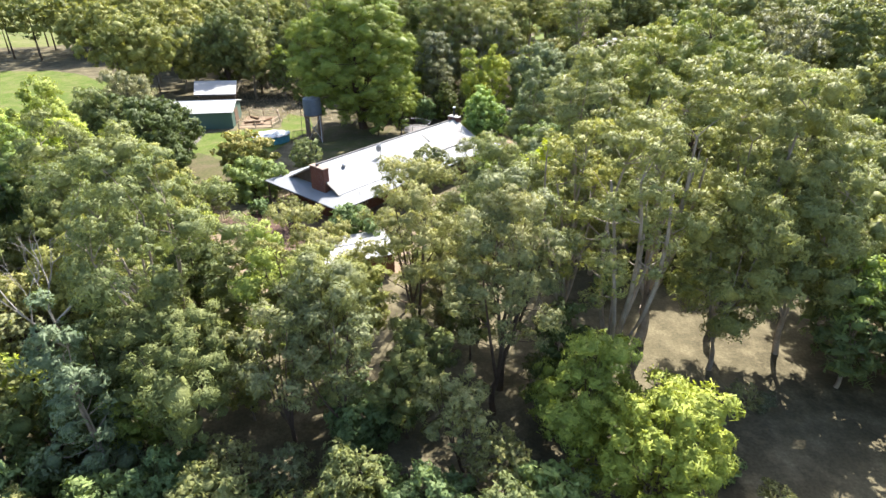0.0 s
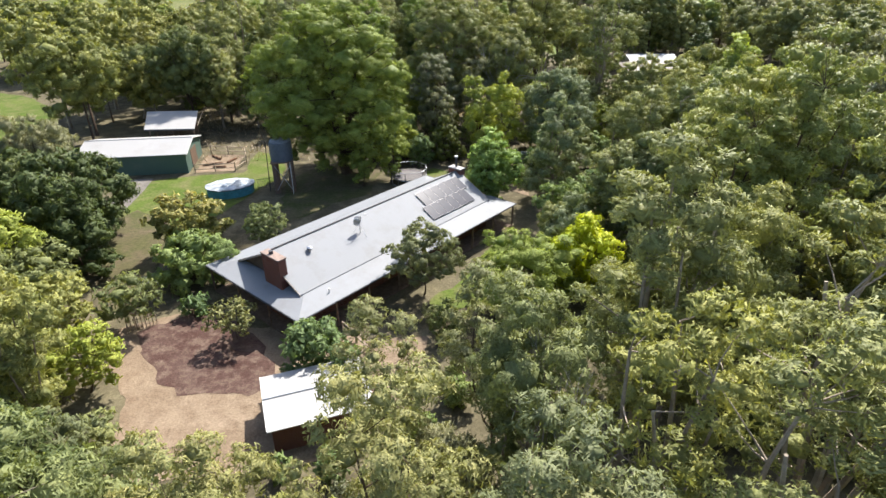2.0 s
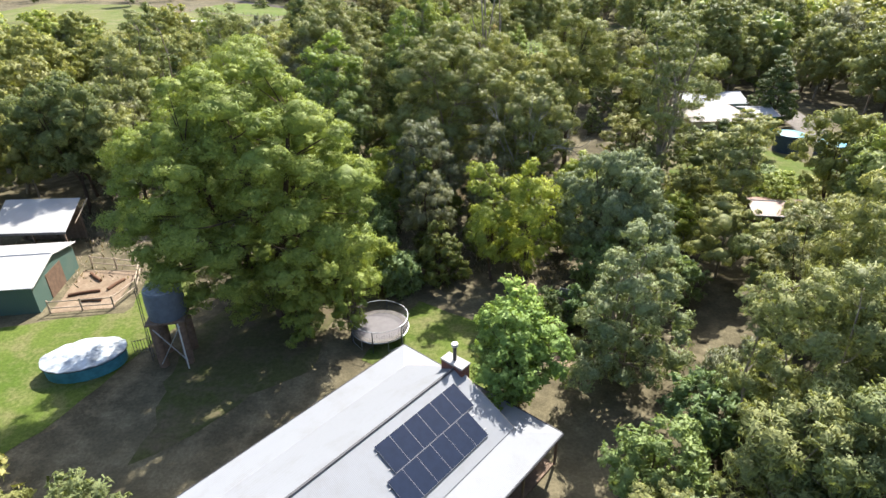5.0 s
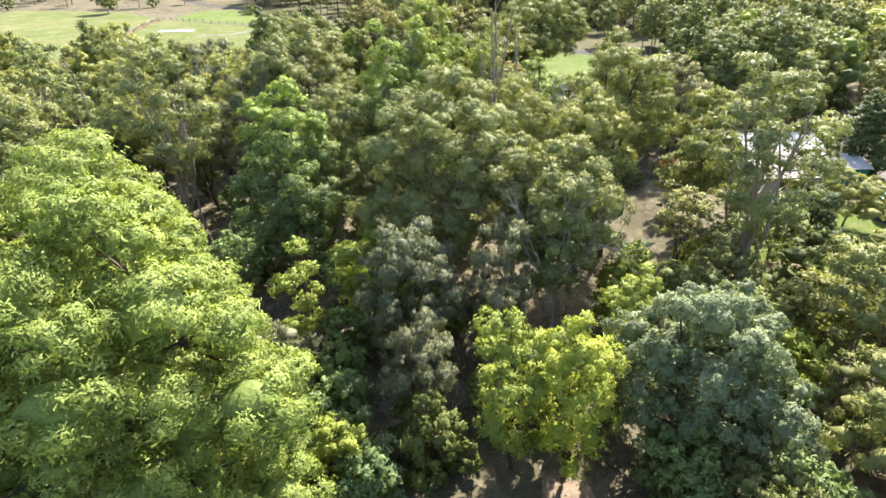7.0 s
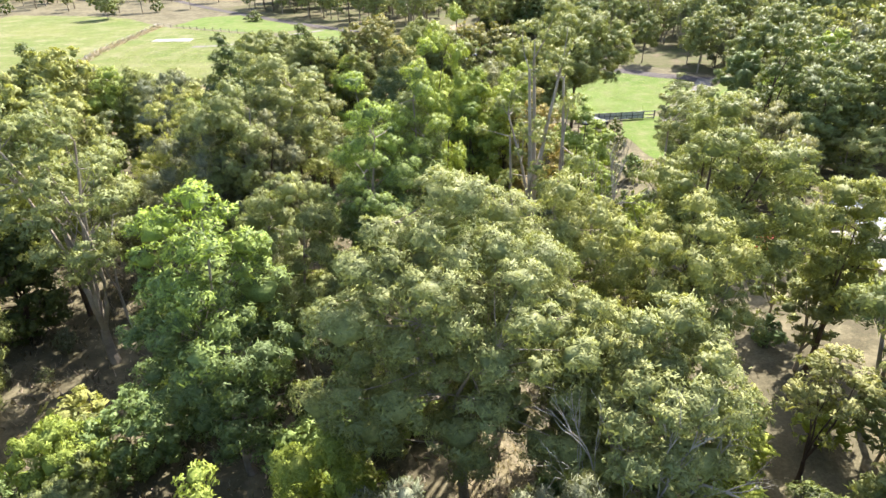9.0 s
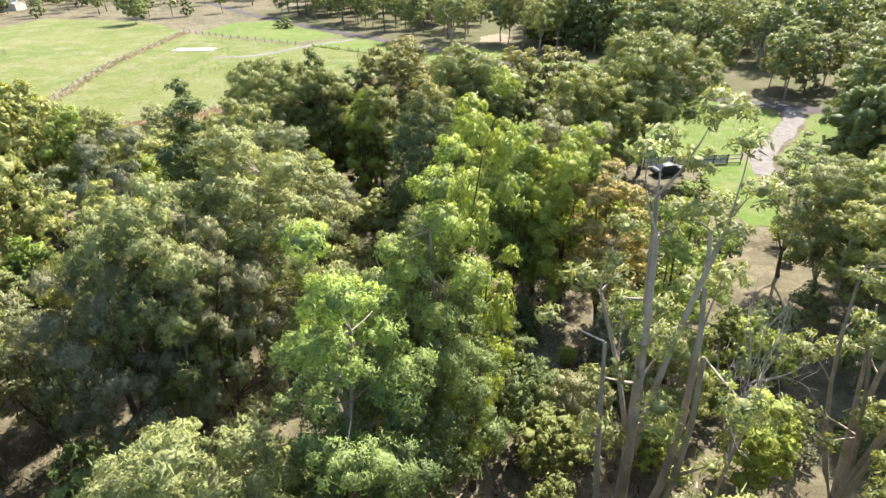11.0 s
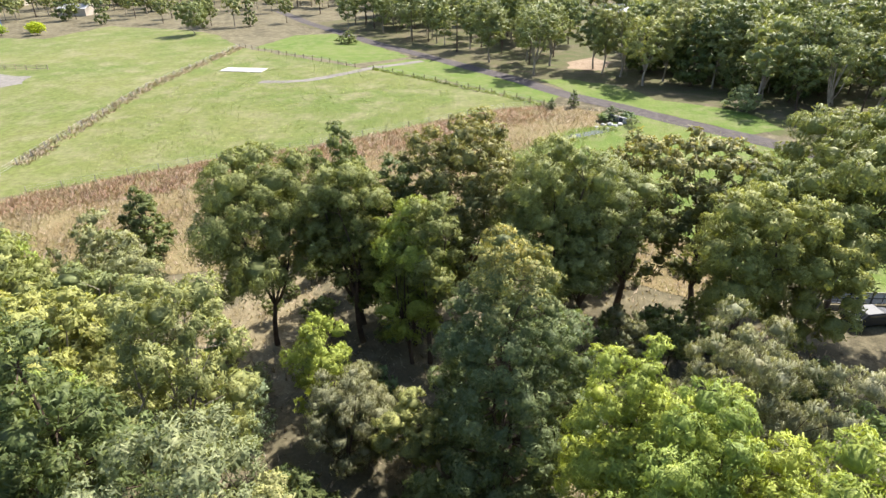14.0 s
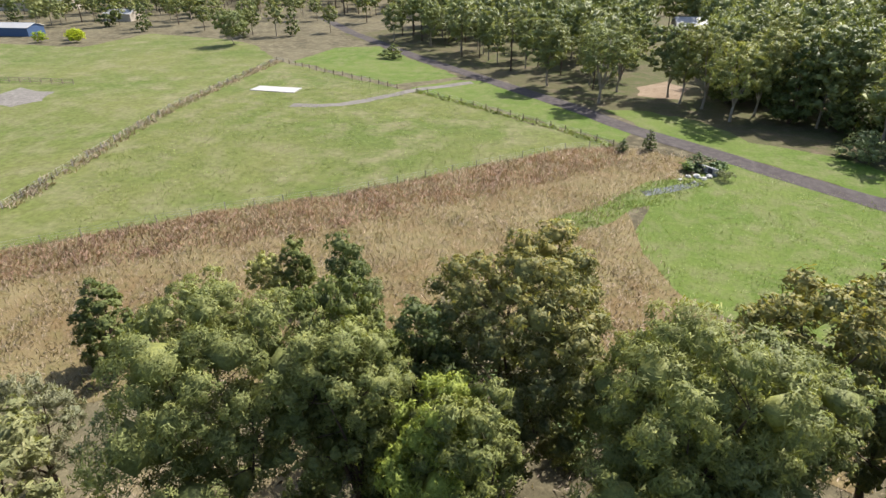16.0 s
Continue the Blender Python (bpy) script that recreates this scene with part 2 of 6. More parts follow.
POLY_TANK = plain("blue_grey_tank", (0.10, 0.12, 0.15), 0.6, vary=0.2)
NAVY_TANK = plain("navy_tank", (0.035, 0.055, 0.09), 0.55, vary=0.2)
TARP_BLUE = plain("teal_tarp", (0.06, 0.22, 0.27), 0.55, vary=0.3, scale=2)
TARP_PALE = plain("faded_tarp", (0.36, 0.39, 0.41), 0.5, vary=0.6, scale=1.3, bump=0.4)
NETTING = plain("black_net", (0.06, 0.06, 0.062), 0.8)
MAT_BLACK = plain("trampoline_mat", (0.13, 0.12, 0.12), 0.75, vary=0.15)
PAD = plain("faded_pad", (0.24, 0.22, 0.2), 0.7)
PV = plain("solar_cell", (0.012, 0.018, 0.036), 0.22, vary=0.15, spec=0.25)
ALU = plain("aluminium", (0.2, 0.2, 0.21), 0.5, 0.5, vary=0.05)
GLASS = plain("dark_window", (0.02, 0.024, 0.028), 0.08, vary=0.1, spec=0.6)
CAR_RED = plain("red_car_paint", (0.55, 0.02, 0.03), 0.25, vary=0.05, spec=0.6)
CAR_DARK = plain("dark_car_paint", (0.02, 0.023, 0.027), 0.5, vary=0.2, spec=0.25)
RUBBER = plain("rubber", (0.02, 0.02, 0.02), 0.8)
TERRACOTTA = plain("terracotta", (0.36, 0.17, 0.10), 0.8)
WATER = plain("creek_water", (0.05, 0.055, 0.045), 0.06, vary=0.2, spec=0.6)


# ---- helpers for meshes ----
def part(name, bm, material, parent=None, label="", smooth=False):
    """Links a bmesh as one mesh object, under a thing if one is given."""
    me = bpy.data.meshes.new(name)
    bm.normal_update()
    bm.to_mesh(me)
    bm.free()
    me.materials.append(material)
    if smooth:
        me.polygons.foreach_set("use_smooth", [True] * len(me.polygons))
    ob = new(name, me)
    ob.parent = parent
    return tagged(ob, label)


def thing(name, x, y, z, turn, label, category, group="", kind=""):
    """An empty at a thing's base that holds its parts."""
    ob = new(name)
    ob.empty_display_size = 0.3
    ob.matrix_world = pose(x, y, z, 0, 0, turn)
    return tagged(ob, label, category, group, kind)


def box(bm, x0, y0, z0, x1, y1, z1, bevel=0.0):
    v = [bm.verts.new((x, y, z)) for z in (z0, z1) for x, y in ((x0, y0), (x1, y0), (x1, y1), (x0, y1))]
    fs = [bm.faces.new([v[i] for i in f]) for f in ((3, 2, 1, 0), (4, 5, 6, 7), (0, 1, 5, 4), (1, 2, 6, 5), (2, 3, 7, 6), (3, 0, 4, 7))]
    if bevel:
        bmesh.ops.bevel(bm, geom=list({e for f in fs for e in f.edges}), offset=bevel, segments=1, affect="EDGES", profile=0.5)
    return bm


def boxed(*boxes, bevel=0.0):
    bm = bmesh.new()
    for b in boxes:
        box(bm, *b, bevel=bevel)
    return bm


def tube(bm, path, radii, sides=6, cap=True):
    """A tapered pipe along the path."""
    rings = []
    for i, p in enumerate(path):
        p = Vector([float(q) for q in p])
        a = Vector(path[max(0, i - 1)])
        b = Vector(path[min(len(path) - 1, i + 1)])
        d = (b - a).normalized()
        u = d.orthogonal().normalized() if abs(d.z) < 0.95 else Vector((1, 0, 0)).cross(d).normalized()
        w = d.cross(u)
        rings.append([bm.verts.new(p + float(radii[i]) * (math.cos(k * math.tau / sides) * u + math.sin(k * math.tau / sides) * w)) for k in range(sides)])
    for r, s in zip(rings, rings[1:]):
        for k in range(sides):
            bm.faces.new((r[k], r[(k + 1) % sides], s[(k + 1) % sides], s[k]))
    if cap:
        bm.faces.new(rings[0][::-1])
        bm.faces.new(rings[-1])
    return bm


def piped(*runs, sides=6):
    bm = bmesh.new()
    for path, r in runs:
        tube(bm, path, [r] * len(path), sides)
    return bm


def slab(bm, corners, thick):
    """A sheet with thickness below the given corners, in order."""
    top = [bm.verts.new(c) for c in corners]
    low = [bm.verts.new((c[0], c[1], c[2] - thick)) for c in corners]
    bm.faces.new(top)
    bm.faces.new(low[::-1])
    n = len(top)
    for k in range(n):
        bm.faces.new((top[k], low[k], low[(k + 1) % n], top[(k + 1) % n]))
    bmesh.ops.recalc_face_normals(bm, faces=bm.faces)
    return bm


def smoothstep(t):
    t = min(1.0, max(0.0, t))
    return t * t * (3 - 2 * t)


def level(x, y):
    """Height of the ground: a low rise by the neighbouring house, and the far paddock."""
    return 2.0 * smoothstep((x - 12) / 26) * smoothstep((y - 70) / 30) * (1 - smoothstep((y - 145) / 25)) + 1.2 * smoothstep((y - 195) / 55)


def inside(x, y, poly):
    c = False
    for (x0, y0), (x1, y1) in zip(poly, poly[1:] + poly[:1]):
        if (y0 > y) != (y1 > y) and x < (x1 - x0) * (y - y0) / (y1 - y0) + x0:
            c = not c
    return c


def patch(name, outline, material, label, category, up=0.03, step=3.0, wobble=0.6, kind="structure"):
    """A sheet of ground laid over the land, with an uneven edge."""
    rng = random.Random(name)
    edge, fine = [], min(step * 0.6, 1.5)
    shift = rng.uniform(0, 99)
    for (x0, y0), (x1, y1) in zip(outline, outline[1:] + outline[:1]):
        n = max(1, int(math.hypot(x1 - x0, y1 - y0) / fine))
        for k in range(n):
            x, y = x0 + (x1 - x0) * k / n, y0 + (y1 - y0) * k / n
            v, w = noise.noise_vector(Vector((x * 0.16, y * 0.16, shift))), noise.noise_vector(Vector((x * 0.9, y * 0.9, shift)))
            edge.append((x + wobble * (2.4 * v.x + 0.8 * w.x), y + wobble * (2.4 * v.y + 0.8 * w.y)))
    xs, ys = [p[0] for p in edge], [p[1] for p in edge]
    pts = [Vector(p) for p in edge]
    gx = min(xs) + step
    while gx < max(xs):
        gy = min(ys) + step
        while gy < max(ys):
            if inside(gx, gy, edge):
                pts.append(Vector((gx + rng.uniform(-0.3, 0.3), gy + rng.uniform(-0.3, 0.3))))
            gy += step
        gx += step
    n = len(edge)
    v, _, f, *_ = geometry.delaunay_2d_cdt(pts, [(i, (i + 1) % n) for i in range(n)], [], 1, 1e-4)
    me = bpy.data.meshes.new(name)
    me.from_pydata([(p.x, p.y, level(p.x, p.y) + up) for p in v], [], [list(q) if (v[q[1]] - v[q[0]]).cross(v[q[2]] - v[q[0]]) > 0 else list(q)[::-1] for q in f])
    me.materials.append(material)
    return tagged(new(name, me), label, category, "", kind)


def lane(name, middle, width, material, label, category, up=0.05, wobble=0.12):
    """A road or track of even width along the middle line."""
    left, right = [], []
    for i, (x, y) in enumerate(middle):
        a, b = middle[max(0, i - 1)], middle[min(len(middle) - 1, i + 1)]
        d = math.hypot(b[0] - a[0], b[1] - a[1])
        nx, ny = -(b[1] - a[1]) / d, (b[0] - a[0]) / d
        left.append((x + nx * width / 2, y + ny * width / 2))
        right.append((x - nx * width / 2, y - ny * width / 2))
    return patch(name, right + left[::-1], material, label, category, up, 2.0, wobble)


# ---- ground ----
def axis_steps(lo, hi, step, reach):
    a = list(np.arange(lo, hi, step))
    out, s = [], step
    p = a[-1]
    while p < reach:
        s *= 1.35
        p += s
        out.append(p)
    back, s, p = [], step, a[0]
    while p > -reach:
        s *= 1.35
        p -= s
        back.append(p)
    return back[::-1] + a + out


def ground():
    xs, ys = axis_steps(-160, 100, 4.0, 4000), axis_steps(-40, 340, 4.0, 4000)
    me = bpy.data.meshes.new("ground")
    nx = len(xs)
    me.from_pydata([(x, y, level(x, y)) for y in ys for x in xs], [],
                   [(j * nx + i, j * nx + i + 1, (j + 1) * nx + i + 1, (j + 1) * nx + i) for j in range(len(ys) - 1) for i in range(nx - 1)])
    me.materials.append(FOREST)
    tagged(new("ground", me), "brown leaf litter and dry soil under the trees", "ground", "", "structure")


ground()
PADDOCK = [(-74.3, 187.7), (-56.8, 204.9), (-44.9, 213.4), (-32.5, 225.4), (-18, 239.5), (-10.8, 243.1), (-54.5, 269.5), (-59.7, 270.7), (-105, 293), (-128, 316), (-144, 323), (-180, 327), (-178, 296), (-260, 290), (-280, 200), (-170, 150), (-105, 160)]
OVAL = [(-60, 98), (-65, 117), (-84, 128), (-125, 128), (-140, 100), (-110, 82), (-76, 90)]
RIGHT_LAWN = [(-8, 207), (4, 197), (14, 187), (20, 184.5), (33, 186), (36, 190), (46.5, 205), (48, 213), (41, 216.5), (24, 228.5), (6, 240), (0, 238), (-3, 228), (-6, 217)]
VERGE = [(-10.5, 244.5), (-8, 251), (-21.5, 265), (-44, 284.5), (-50, 283), (-58, 272), (-36, 261), (-19, 251)]
VERGE_FAR = [(-62, 275), (-50, 287), (-67, 304), (-88, 324), (-100, 318), (-100, 294)]
ROADSIDE = [(-7, 255), (7.5, 244), (24, 232), (30, 236), (24, 246), (10, 252), (4, 262), (-6, 268), (-14, 266)]
SHED_LAWN = [(-38, 72), (-30, 70), (-25, 71), (-22, 77), (-20.5, 84), (-21, 92), (-25, 93), (-25, 85.5), (-30, 84.5), (-34, 83.5), (-37, 80)]
WEST_PATH = [(-26.5, 54), (-23.5, 56), (-24.5, 62), (-28, 71), (-33, 74), (-35, 70), (-30, 62)]
EAST_LAWN = [(-1, 54), (5, 57), (9.5, 64), (9, 68), (5, 67.5), (1.5, 60), (-1, 57)]
BACK_LAWN = [(-5, 79.5), (2.5, 76), (5, 79), (3.5, 84), (-1, 87), (-3, 84)]
NORTH_LAWN = [(-17, 71), (-9, 78), (-8, 86), (-13, 90), (-18, 84)]
MULCHED = [(-22.5, 52), (-18, 47), (-12, 46), (-10, 48), (-13, 52), (-18, 56)]
PALE_YARD = [(-24, 52), (-17, 38), (-9, 40), (-2, 44), (-1, 52), (-8, 51.5), (-13, 53), (-19, 56)]
REEDS = [(-74.3, 187.7), (-56.8, 204.9), (-44.9, 213.4), (-32.5, 225.4), (-18, 239.5), (-10.8, 243), (-5, 243), (2, 240), (1, 233), (-5, 227), (-9, 221), (-5, 210), (-2, 202), (8, 192), (14, 186), (8, 180), (-8, 186), (-24, 194), (-20, 182), (-45, 172), (-62, 170), (-80, 172)]
GULLY = [(-16, 214), (-10.5, 222), (-4.9, 229), (1, 234), (3, 231), (-2, 225), (-8, 218), (-13, 211)]
HOUSE_YARD = [(26, 100), (36, 96), (46, 104), (46, 112), (42, 121), (34, 122), (28, 114)]

patch("paddock_ground", PADDOCK, GRASS, "grazed pale green paddock grass", "grass", 0.03, 6.0, 0.4)
patch("roadside_wood_floor", [(-110, 345), (-44, 290), (-6, 258), (26, 234), (60, 216), (130, 205), (150, 300), (110, 420), (-60, 430)], ROUGH, "thin dry grass and litter under the roadside trees", "ground", 0.015, 8.0, 1.0)
patch("oval_lawn", OVAL, LAWN, "mown light green lawn in a clearing", "grass", 0.03, 4.0, 0.8)
patch("creek_lawn", RIGHT_LAWN, LUSH, "lush bright green grass beside the creek", "grass", 0.03, 3.0, 0.5)
patch("road_verge", VERGE, LUSH, "bright green grass verge", "grass", 0.03, 3.0, 0.4)
patch("track_verge", VERGE_FAR, LUSH, "bright green grass verge", "grass", 0.03, 4.0, 0.5)
patch("roadside_grass", ROADSIDE, LUSH, "bright green roadside grass", "grass", 0.03, 3.0, 0.5)
patch("reed_ground", REEDS, REEDBED, "dry brown reed bed litter", "ground", 0.035, 4.0, 0.5)
patch("gully_grass", GULLY, LUSH, "wet green grass in the creek bed", "grass", 0.045, 2.5, 0.6)
patch("shed_lawn", SHED_LAWN, LAWN, "green lawn worn through in places", "grass", 0.03, 2.0, 0.5)
patch("side_lawn", WEST_PATH, ROUGH, "yellowing strip of lawn", "grass", 0.035, 2.0, 0.4)
patch("east_lawn", EAST_LAWN, LAWN, "small green lawn by the veranda", "grass", 0.03, 2.0, 0.3)
patch("back_lawn", BACK_LAWN, LAWN, "green lawn beside the trampoline", "grass", 0.03, 2.0, 0.3)
patch("north_lawn", NORTH_LAWN, ROUGH, "shaded patchy lawn", "grass", 0.03, 2.0, 0.6)
patch("pale_yard", PALE_YARD, EARTH, "pale dry bare earth yard", "ground", 0.03, 1.0, 0.7)
patch("mulched_bed", MULCHED, MULCH, "purple-brown bark mulch", "ground", 0.045, 0.9, 0.6)
patch("neighbour_yard", HOUSE_YARD, LAWN, "rough dry grass with bare patches", "grass", 0.03, 2.5, 0.6)
def ring(x, y, w, h, n=9):
    return [(x + w * math.cos(i * math.tau / n), y + h * math.sin(i * math.tau / n)) for i in range(n)]


GLADES = [ring(*g) for g in ((0.4, 158.1, 3.2, 3.0), (-33.2, 165.5, 4.0, 3.4), (9.9, 153.5, 4.2, 3.0), (3.0, 110.0, 2.2, 3.4), (9.1, 101.6, 2.2, 2.4), (28.4, 108.4, 4.0, 3.6))]
for g in GLADES:
    patch("glade_grass", g, TAN, "tan dry grass in a glade of the wood", "grass", 0.03, 1.2, 0.7)
patch("stand_floor", [(-33, 166), (-24, 160), (-20, 163), (-24, 170), (-30, 178), (-34, 176)], TAN, "tan dry grass beside the tall stand", "grass", 0.02, 1.5, 0.8)
patch("stand_glade", [(-3, 160), (6, 158), (10, 164), (4, 168), (-2, 166)], TAN, "tan dry grass beside the tall stand", "grass", 0.02, 1.5, 0.8)
DRY_CLEARING = [(-38.5, 153.6), (-35.7, 151.6), (-32.1, 147.2), (-31.2, 143.1), (-33.1, 141.2), (-36.5, 144.5), (-36.5, 147.8)]
patch("dry_clearing", DRY_CLEARING, TAN, "tan dry grass clearing in the wood", "ground", 0.03, 1.5, 0.6)
patch("drive_lawn", [(27, 164), (31.5, 164), (33, 172), (33.5, 180), (35, 186), (33, 186), (28, 184), (25.5, 176)], LUSH, "bright green grass beside the drive", "grass", 0.04, 2.0, 0.4)
patch("drive_verge", [(37, 176), (50, 178), (60, 205), (54, 211), (46, 197), (40, 189)], LUSH, "bright green grass beside the drive", "grass", 0.03, 2.0, 0.4)
patch("sunny_earth", [(6, 80), (9.5, 78), (10, 85), (8.6, 90), (6.4, 90), (5.6, 84)], EARTH, "orange dry earth", "ground", 0.035, 1.5, 0.4)
patch("pen_earth", [(-31, 85.6), (-26, 86.3), (-26.8, 92.3), (-32, 92.5)], EARTH, "orange bare earth of the pen", "ground", 0.04, 1.5, 0.1)
patch("creek_water", [(-6.2, 226), (-2.5, 228.3), (1.2, 231.8), (2.2, 230.8), (-1.5, 226.9), (-5.4, 224.6)], WATER, "still shallow creek water", "water", 0.06, 1.5, 0.2)
patch("far_clearing", [(-8, 279), (0, 279), (3, 290), (-2, 296), (-8, 288)], EARTH, "pale bare earth", "ground", 0.03, 3.0, 0.5)
patch("bare_patch", [(-142, 236), (-130, 233), (-128, 239), (-133, 246), (-144, 246)], GRAVEL, "grey bare ground by the dam", "ground", 0.05, 3.0, 0.5)
lane("road", [(-140, 385), (-110, 350), (-86.2, 326.2), (-66.3, 306.5), (-44, 287), (-21.2, 267), (-7.6, 253), (7.1, 241.8), (16.4, 234.8), (23.5, 230), (33, 223), (42, 217.5), (52, 213.5), (70, 208), (110, 200)], 4.2, ROAD, "grey-purple sealed country road", "road")
lane("gravel_drive", [(34.8, 180), (36.0, 185), (38.8, 191), (43.5, 197.5), (48.5, 206), (52, 214)], 3.0, GRAVEL, "pale gravel driveway", "road", 0.055, 0.25)
lane("gravel_track", [(-75.1, 251.2), (-70, 252), (-65.7, 254.1), (-62, 259), (-58.5, 265.5), (-55.4, 270.9), (-50, 277), (-45.4, 282)], 2.6, GRAVEL, "grey gravel track", "road", 0.05, 0.2)
lane("neighbour_drive", [(51, 104), (52.5, 121), (53, 128), (54, 138), (58, 150), (70, 165)], 4.0, GRAVEL, "grey gravel driveway", "road", 0.05, 0.3)
lane("garden_path", [(-35.5, 70), (-35.6, 75), (-35.9, 79), (-36.4, 83.3)], 2.6, GRAVEL, "pale gravel garden path", "path", 0.05, 0.15)


# ---- trees ----
class Proto:
    pass


def dome_net(levels):
    """Points and triangles of a unit sphere."""
    bm = bmesh.new()
    bmesh.ops.create_icosphere(bm, subdivisions=levels, radius=1.0)
    v = np.array([p.co for p in bm.verts])
    f = np.array([[p.index for p in q.verts] for q in bm.faces], dtype=np.int32)
    bm.free()
    return v, f


NET = dome_net(1)


def unit(v):
    return v / (np.linalg.norm(v, axis=1)[:, None] + 1e-9)


def leaf_cloud(rng, centres, radii, cover, length, width, droop, flat=0.8, core=0.5, tufts=12):
    """Leaf clumps: each a bunch of leafy tufts round a small dense inside, open below; fewer leaves towards the inside of the crown."""
    verts, facing, tris, base = [], [], [], 0
    mid = np.mean(centres, axis=0)
    others, sizes = np.array(centres), np.array(radii)
    squash = np.array([1, 1, flat])
    for own, (c, r) in enumerate(zip(centres, radii)):
        c = np.asarray(c)
        o = c - mid
        o = o / (np.linalg.norm(o) + 1e-6)
        # the tufts, spread over the outer and upper side of the clump
        e = unit(rng.normal(size=(tufts * 3, 3)) + 0.55 * o + np.array([0, 0, 0.35]))
        pick_e = [0]
        for i in range(1, len(e)):
            if len(pick_e) < tufts and (e[pick_e] @ e[i]).max() < 0.8:
                pick_e.append(i)
        e = e[pick_e]
        m = len(e)
        ts = r * rng.uniform(0.26, 0.46, m)
        tc = c + e * squash * (r * rng.uniform(0.58, 0.9, m))[:, None]
        n = max(6, int(cover * 12.6 * r * r / (0.5 * length * width)))
        j = rng.choice(m, n, p=ts ** 2 / (ts ** 2).sum())
        f = unit(rng.normal(size=(n, 3)) + 0.6 * e[j] + np.array([0, 0, 0.25]))
        reach = np.where(rng.random(n) < 0.9, rng.uniform(0.55, 1.0, n), rng.uniform(0.9, 1.5, n))
        p = tc[j] + f * squash * (ts[j] * reach)[:, None]
        p[:, 2] -= droop * 0.25 * ts[j] * (reach > 0.95)
        # nothing grows inside a neighbouring clump
        away = (p[:, None, :] - others[None, :, :]) / squash
        d2 = (away ** 2).sum(2) / sizes[None, :] ** 2
        d2[:, own] = 9
        out = (d2.min(1) > 0.6) & ((f[:, 2] > -0.35) | (rng.random(n) < 0.4)) & ((f @ o > -0.5) | (rng.random(n) < 0.4))
        f, p = f[out], p[out]
        n = len(p)
        if n == 0:
            continue
        d = unit((p - c) / squash)
        q = unit(0.95 * f + 0.5 * d + 0.16 * o + np.array([0, 0, 0.1]) + rng.normal(size=(n, 3)) * 0.22)
        nrm = unit(q + rng.normal(size=(n, 3)) * 0.38 + np.array([0, 0, 0.15]))
        a = unit(np.cross(nrm, rng.normal(size=(n, 3))))
        a[:, 2] -= droop * (0.6 if droop < 1 else 1.0)
        a = unit(a)
        s = unit(np.cross(nrm, a))
        le = length * rng.uniform(0.55, 1.45, n)[:, None]
        wi = width * rng.uniform(0.7, 1.3, n)[:, None]
        verts.append(np.stack([p + s * wi / 2 - a * le * 0.4, p - s * wi / 2 - a * le * 0.4, p + a * le * 0.6], axis=1).reshape(-1, 3))
        # soft shading: each leaf takes the turn of the tuft that it grows on
        facing.append(np.repeat(q, 3, axis=0))
        tris.append(base + np.arange(3 * n, dtype=np.int32).reshape(-1, 3))
        base += 3 * n
        if core:
            e, t = NET
            k = rng.normal(size=3) * 4
            verts.append(c + e * squash * r * core * (1 + 0.25 * np.sin(e @ k + own))[:, None])
            facing.append(unit(e + 0.16 * o))
            tris.append(base + t)
            base += len(e)
    return np.concatenate(verts), np.concatenate(facing), np.concatenate(tris)


def tri_mesh(name, verts, material, normals=None, tris=None):
    me = bpy.data.meshes.new(name)
    if tris is None:
        tris = np.arange(len(verts), dtype=np.int32).reshape(-1, 3)
    me.vertices.add(len(verts))
    me.vertices.foreach_set("co", np.asarray(verts, dtype=np.float32).ravel())
    me.loops.add(tris.size)
    me.loops.foreach_set("vertex_index", np.asarray(tris, dtype=np.int32).ravel())
    me.polygons.add(len(tris))
    me.polygons.foreach_set("loop_start", np.arange(0, tris.size, 3, dtype=np.int32))
    me.update(calc_edges=True)
    me.materials.append(material)
    if normals is not None:
        me.polygons.foreach_set("use_smooth", np.ones(len(tris), dtype=bool))
        me.normals_split_custom_set_from_vertices(np.asarray(normals, dtype=np.float32))
    return me


def bend(a, b, rng, sag, steps=4):
    a, b = np.asarray(a, float), np.asarray(b, float)
    m = (a + b) / 2 + rng.normal(size=3) * 0.08 * np.linalg.norm(b - a) + np.array([0, 0, sag * np.linalg.norm(b - a)])
    return [tuple((1 - t) ** 2 * a + 2 * t * (1 - t) * m + t * t * b) for t in np.linspace(0, 1, steps)]


